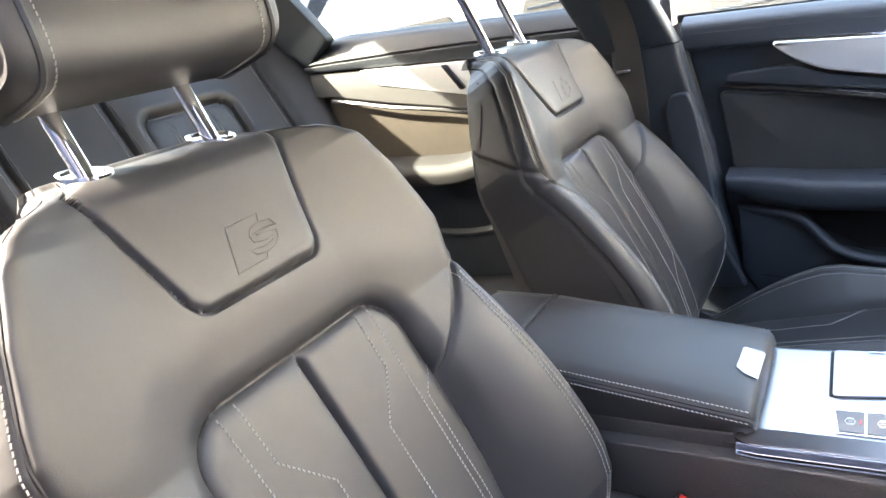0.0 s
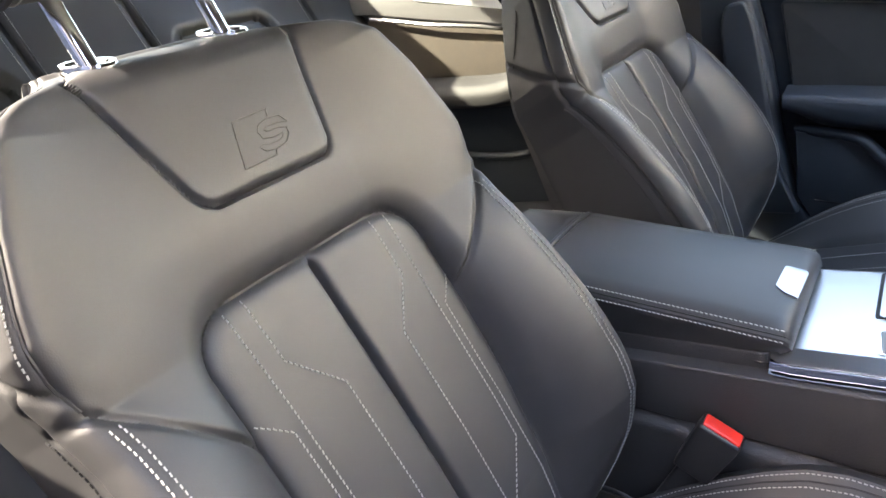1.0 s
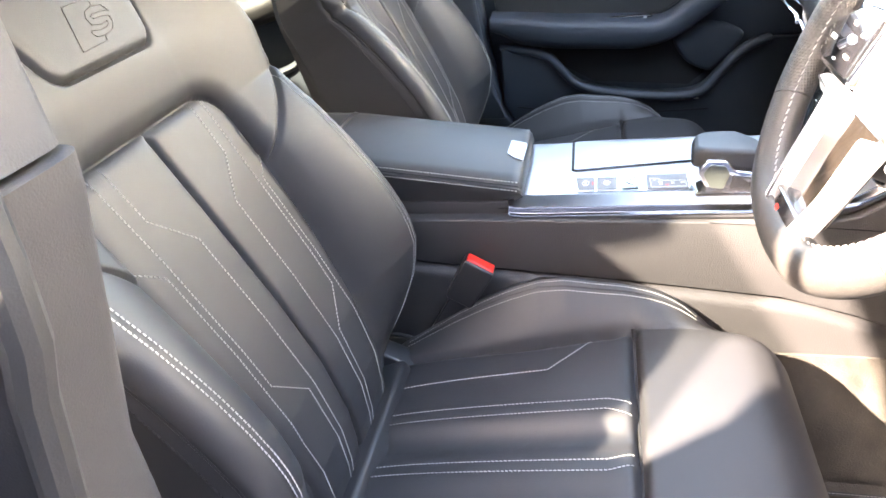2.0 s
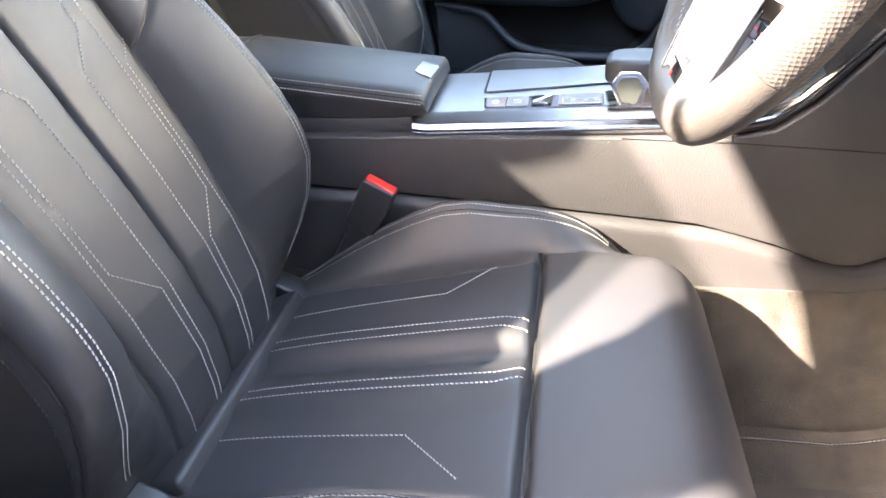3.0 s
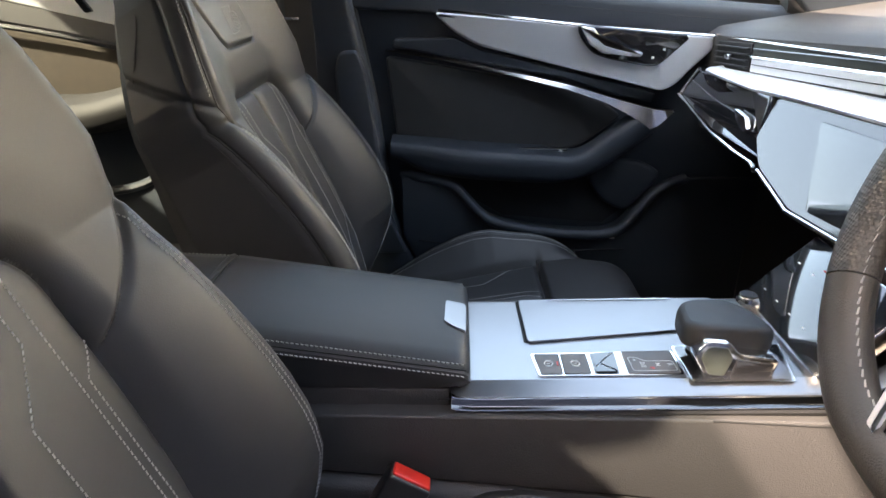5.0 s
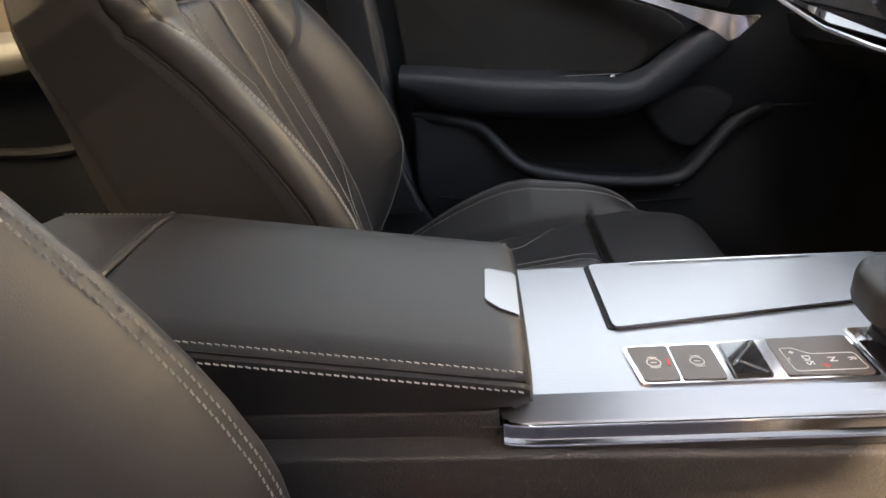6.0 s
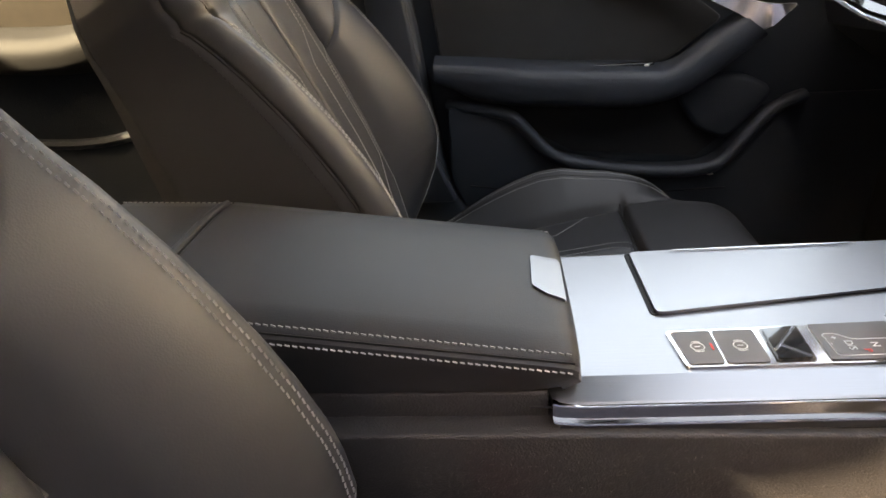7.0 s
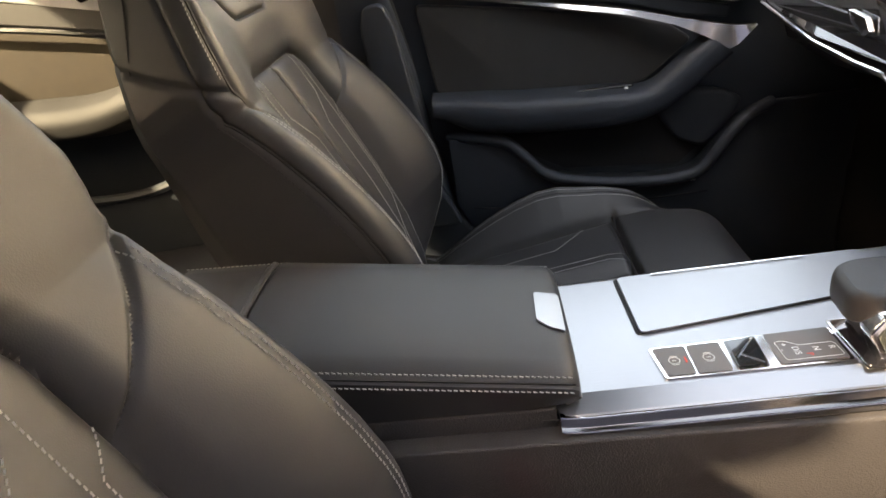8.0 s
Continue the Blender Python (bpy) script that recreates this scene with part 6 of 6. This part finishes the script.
stitches("stitching", [bench_line(c + o, 0.02, 0.74) for c in (-0.115, 0.115) for o in (-0.014, 0.014)] + [bench_line(c + o, 0.02, 0.59) for c in (-0.285, 0.285) for o in (-0.06, -0.05, 0.05, 0.06)] + [bench_line(c, 0.02, 0.74) for c in (-0.526, 0.526)], bench)
secs = []
for y in np.linspace(-0.66, 0.66, 45):
    h = 0.006 * math.cos(y * 22)
    secs.append([(-0.92, y, 0.30), (-0.40, y, 0.28), (-0.38, y, 0.36), (-0.40, y, 0.435 + h), (-0.46, y, 0.465 + h), (-0.70, y, 0.45 + h), (-0.92, y, 0.42)])
part("cushion", loft(secs), LEATHER, bench, "padded leather rear cushion")
part("frame", slab([(-0.9, 0.3), (-0.87, 0.44), (-1.225, 1.135), (-1.29, 1.135), (-1.24, 0.3)], "y", -0.67, 0.67, 0.01), PLASTIC, bench)

# the passenger's side stands closer in
for ob in (pil2, belt, mirror, rdoor):
    ob.location.y += FAR
mirror.location += Vector((-0.04, 0.0, -0.022))
for ob in list(scene.objects):
    if ob.parent is None and ob.name in ("pillar_cover", "rear_pillar", "rear_quarter"):
        ob.location.y += FAR
bench.location.y -= 0.04


# ---------------------------------------------------------------- outside
verts, faces = [], []
G = -0.03
ring = [0.0, 2, 5, 10, 25, 80, 300, 1500]
for r in ring:
    for k in range(32):
        verts.append((r * math.cos(2 * math.pi * k / 32), r * math.sin(2 * math.pi * k / 32), G))
for i in range(len(ring) - 1):
    for k in range(32):
        faces.append((i * 32 + k, i * 32 + (k + 1) % 32, (i + 1) * 32 + (k + 1) % 32, (i + 1) * 32 + k))
tagged(solid("ground", verts, faces, ASPHALT, smooth=False), "pale sunlit concrete yard", "ground", kind="structure")


def parked_car(x, y, paint):
    car = thing("parked_car", (x, y, G), "tall parked car with a black grille, standing on the yard", "car", "parked cars")
    w = 0.9
    secs = []
    for d, z0, z1, s in ((0.0, 0.28, 0.72, 0.86), (0.06, 0.24, 0.92, 0.95), (0.4, 0.22, 1.02, 1.0), (1.2, 0.22, 1.1, 1.0), (3.6, 0.22, 1.12, 1.0), (4.3, 0.25, 1.05, 0.95), (4.45, 0.4, 0.9, 0.85)):
        secs.append([(x + a * w * s, y + d, G + z0 + (z1 - z0) * b) for a, b in rounded([(-1, 0), (1, 0), (1, 0.75), (0.88, 1), (-0.88, 1), (-1, 0.75)], 0.12, 3)])
    part("body", loft(secs), paint, car, "painted body")
    secs = []
    for d, zt, s in ((1.15, 1.08, 0.86), (1.9, 1.52, 0.72), (2.2, 1.58, 0.7), (3.3, 1.58, 0.7), (4.1, 1.1, 0.82)):
        secs.append([(x - w * 0.88, y + d, G + 1.02), (x - w * s, y + d, G + zt), (x + w * s, y + d, G + zt), (x + w * 0.88, y + d, G + 1.02)])
    part("cabin", loft(secs), GLOSS, car, "dark glazed cabin")
    part("grille", slab(rounded([(x - 0.42, G + 0.42), (x + 0.42, G + 0.42), (x + 0.5, G + 0.68), (x + 0.42, G + 0.82), (x - 0.42, G + 0.82), (x - 0.5, G + 0.68)], 0.05), "y", y - 0.03, y + 0.05, 0.01), RECESS, car, "black grille")
    for k in range(4):
        bm = bmesh.new()
        box(bm, (x - 0.4, y - 0.04, G + 0.48 + 0.085 * k), (x + 0.4, y - 0.028, G + 0.495 + 0.085 * k))
        part("bar", bm, CHROME, car, "chrome grille bar")
    for g in (-1, 1):
        part("headlight", slab(rounded([(x + g * 0.52, G + 0.68), (x + g * 0.82, G + 0.74), (x + g * 0.82, G + 0.86), (x + g * 0.52, G + 0.8)], 0.02), "y", y - 0.02, y + 0.12, 0.01), CRYSTAL, car, "clear headlight")
        for d in (0.85, 3.5):
            part("wheel", lathe([(0.0, -0.1), (0.2, -0.1), (0.23, -0.11), (0.33, -0.1), (0.34, 0), (0.33, 0.1), (0.0, 0.1)], Matrix.Translation((x + g * 0.82, y + d, G + 0.34)) @ Matrix.Rotation(radians(90), 4, "Y"), 24), RUBBER, car, "black tyre and rim")
    car.scale = (1, 1, 1.45)
    return car


paints = [material("paint_%s" % n, c, 0.3, metal=0.2, coat=1.0, mottle=0.03) for n, c in (("white", (0.75, 0.75, 0.74)), ("silver", (0.45, 0.46, 0.47)), ("black", (0.02, 0.02, 0.022)))]
for k, x in enumerate((-10.2, -8.4, -6.5, -4.65, -2.8, -0.8, 1.2, 3.3)):
    parked_car(x, 6.8, paints[(0, 1, 0, 0, 1, 2, 0, 1)[k]])

# added unseen wall, driver's side: cuts sky light, its blue tints the shade
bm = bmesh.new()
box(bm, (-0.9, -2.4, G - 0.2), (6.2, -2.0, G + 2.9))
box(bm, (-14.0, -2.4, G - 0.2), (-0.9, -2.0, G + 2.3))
tagged(part("yard_wall", bm, material("blocker_blue", (0.03, 0.038, 0.062), 0.9, grain=0.5, scale=60, mottle=0.25, mottle_scale=0.8), smooth=False), "unseen blue-grey wall added to dim and cool the driver's side light", "wall", kind="structure")
# pale wall added ahead to throw warm sunlight through the windscreen
bm = bmesh.new()
box(bm, (6.2, -2.0, G - 0.2), (6.6, 16.0, G + 6.0))
tagged(part("front_wall", bm, material("bounce_pale", (0.48, 0.465, 0.44), 0.9, grain=0.5, scale=60, mottle=0.12, mottle_scale=0.8), smooth=False), "pale wall added across the yard to bounce warm sunlight", "wall", kind="structure")

# shrub beside the parked cars
shrub = thing("shrub", (5.4, 8.2, G), "leafy green garden shrub beside the parked cars", "shrub")
rng = random.Random(5)
bm = bmesh.new()
for k in range(7):
    a, h = rng.uniform(0, 6.28), rng.uniform(1.2, 1.9)
    tube([(5.4, 8.2, G), (5.4 + 0.2 * math.cos(a), 8.2 + 0.25 * math.sin(a), G + h * 0.5), (5.4 + 0.4 * math.cos(a), 8.2 + 0.6 * math.sin(a), G + h)], [0.025, 0.016, 0.006], 6, bm)
part("stems", bm, material("bark", (0.09, 0.065, 0.045), 0.9, grain=0.6, scale=80), shrub, "brown stems")
bm = bmesh.new()
for k in range(1500):
    a, b = rng.uniform(0, 6.28), rng.uniform(-1, 1)
    r = rng.uniform(0.55, 1.0) * (0.85 + 0.2 * math.sin(a * 3) + 0.15 * math.sin(b * 5 + a))
    c = Vector((5.4 + 0.45 * r * math.cos(a) * math.sqrt(1 - b * b), 8.2 + 0.75 * r * math.sin(a) * math.sqrt(1 - b * b), G + 1.55 + 0.75 * r * b))
    d = Vector((rng.uniform(-1, 1), rng.uniform(-1, 1), rng.uniform(-0.4, 1))).normalized()
    s = d.orthogonal().normalized() * rng.uniform(0.018, 0.03)
    q = d * rng.uniform(0.05, 0.09)
    bm.faces.new([bm.verts.new(p) for p in (c, c + q * 0.5 + s, c + q, c + q * 0.5 - s)])
tagged(part("leaves", bm, material("leaf_green", (0.09, 0.13, 0.035), 0.55, mottle=0.35, mottle_scale=12), shrub, "small green leaves", smooth=False), kind="stuff")
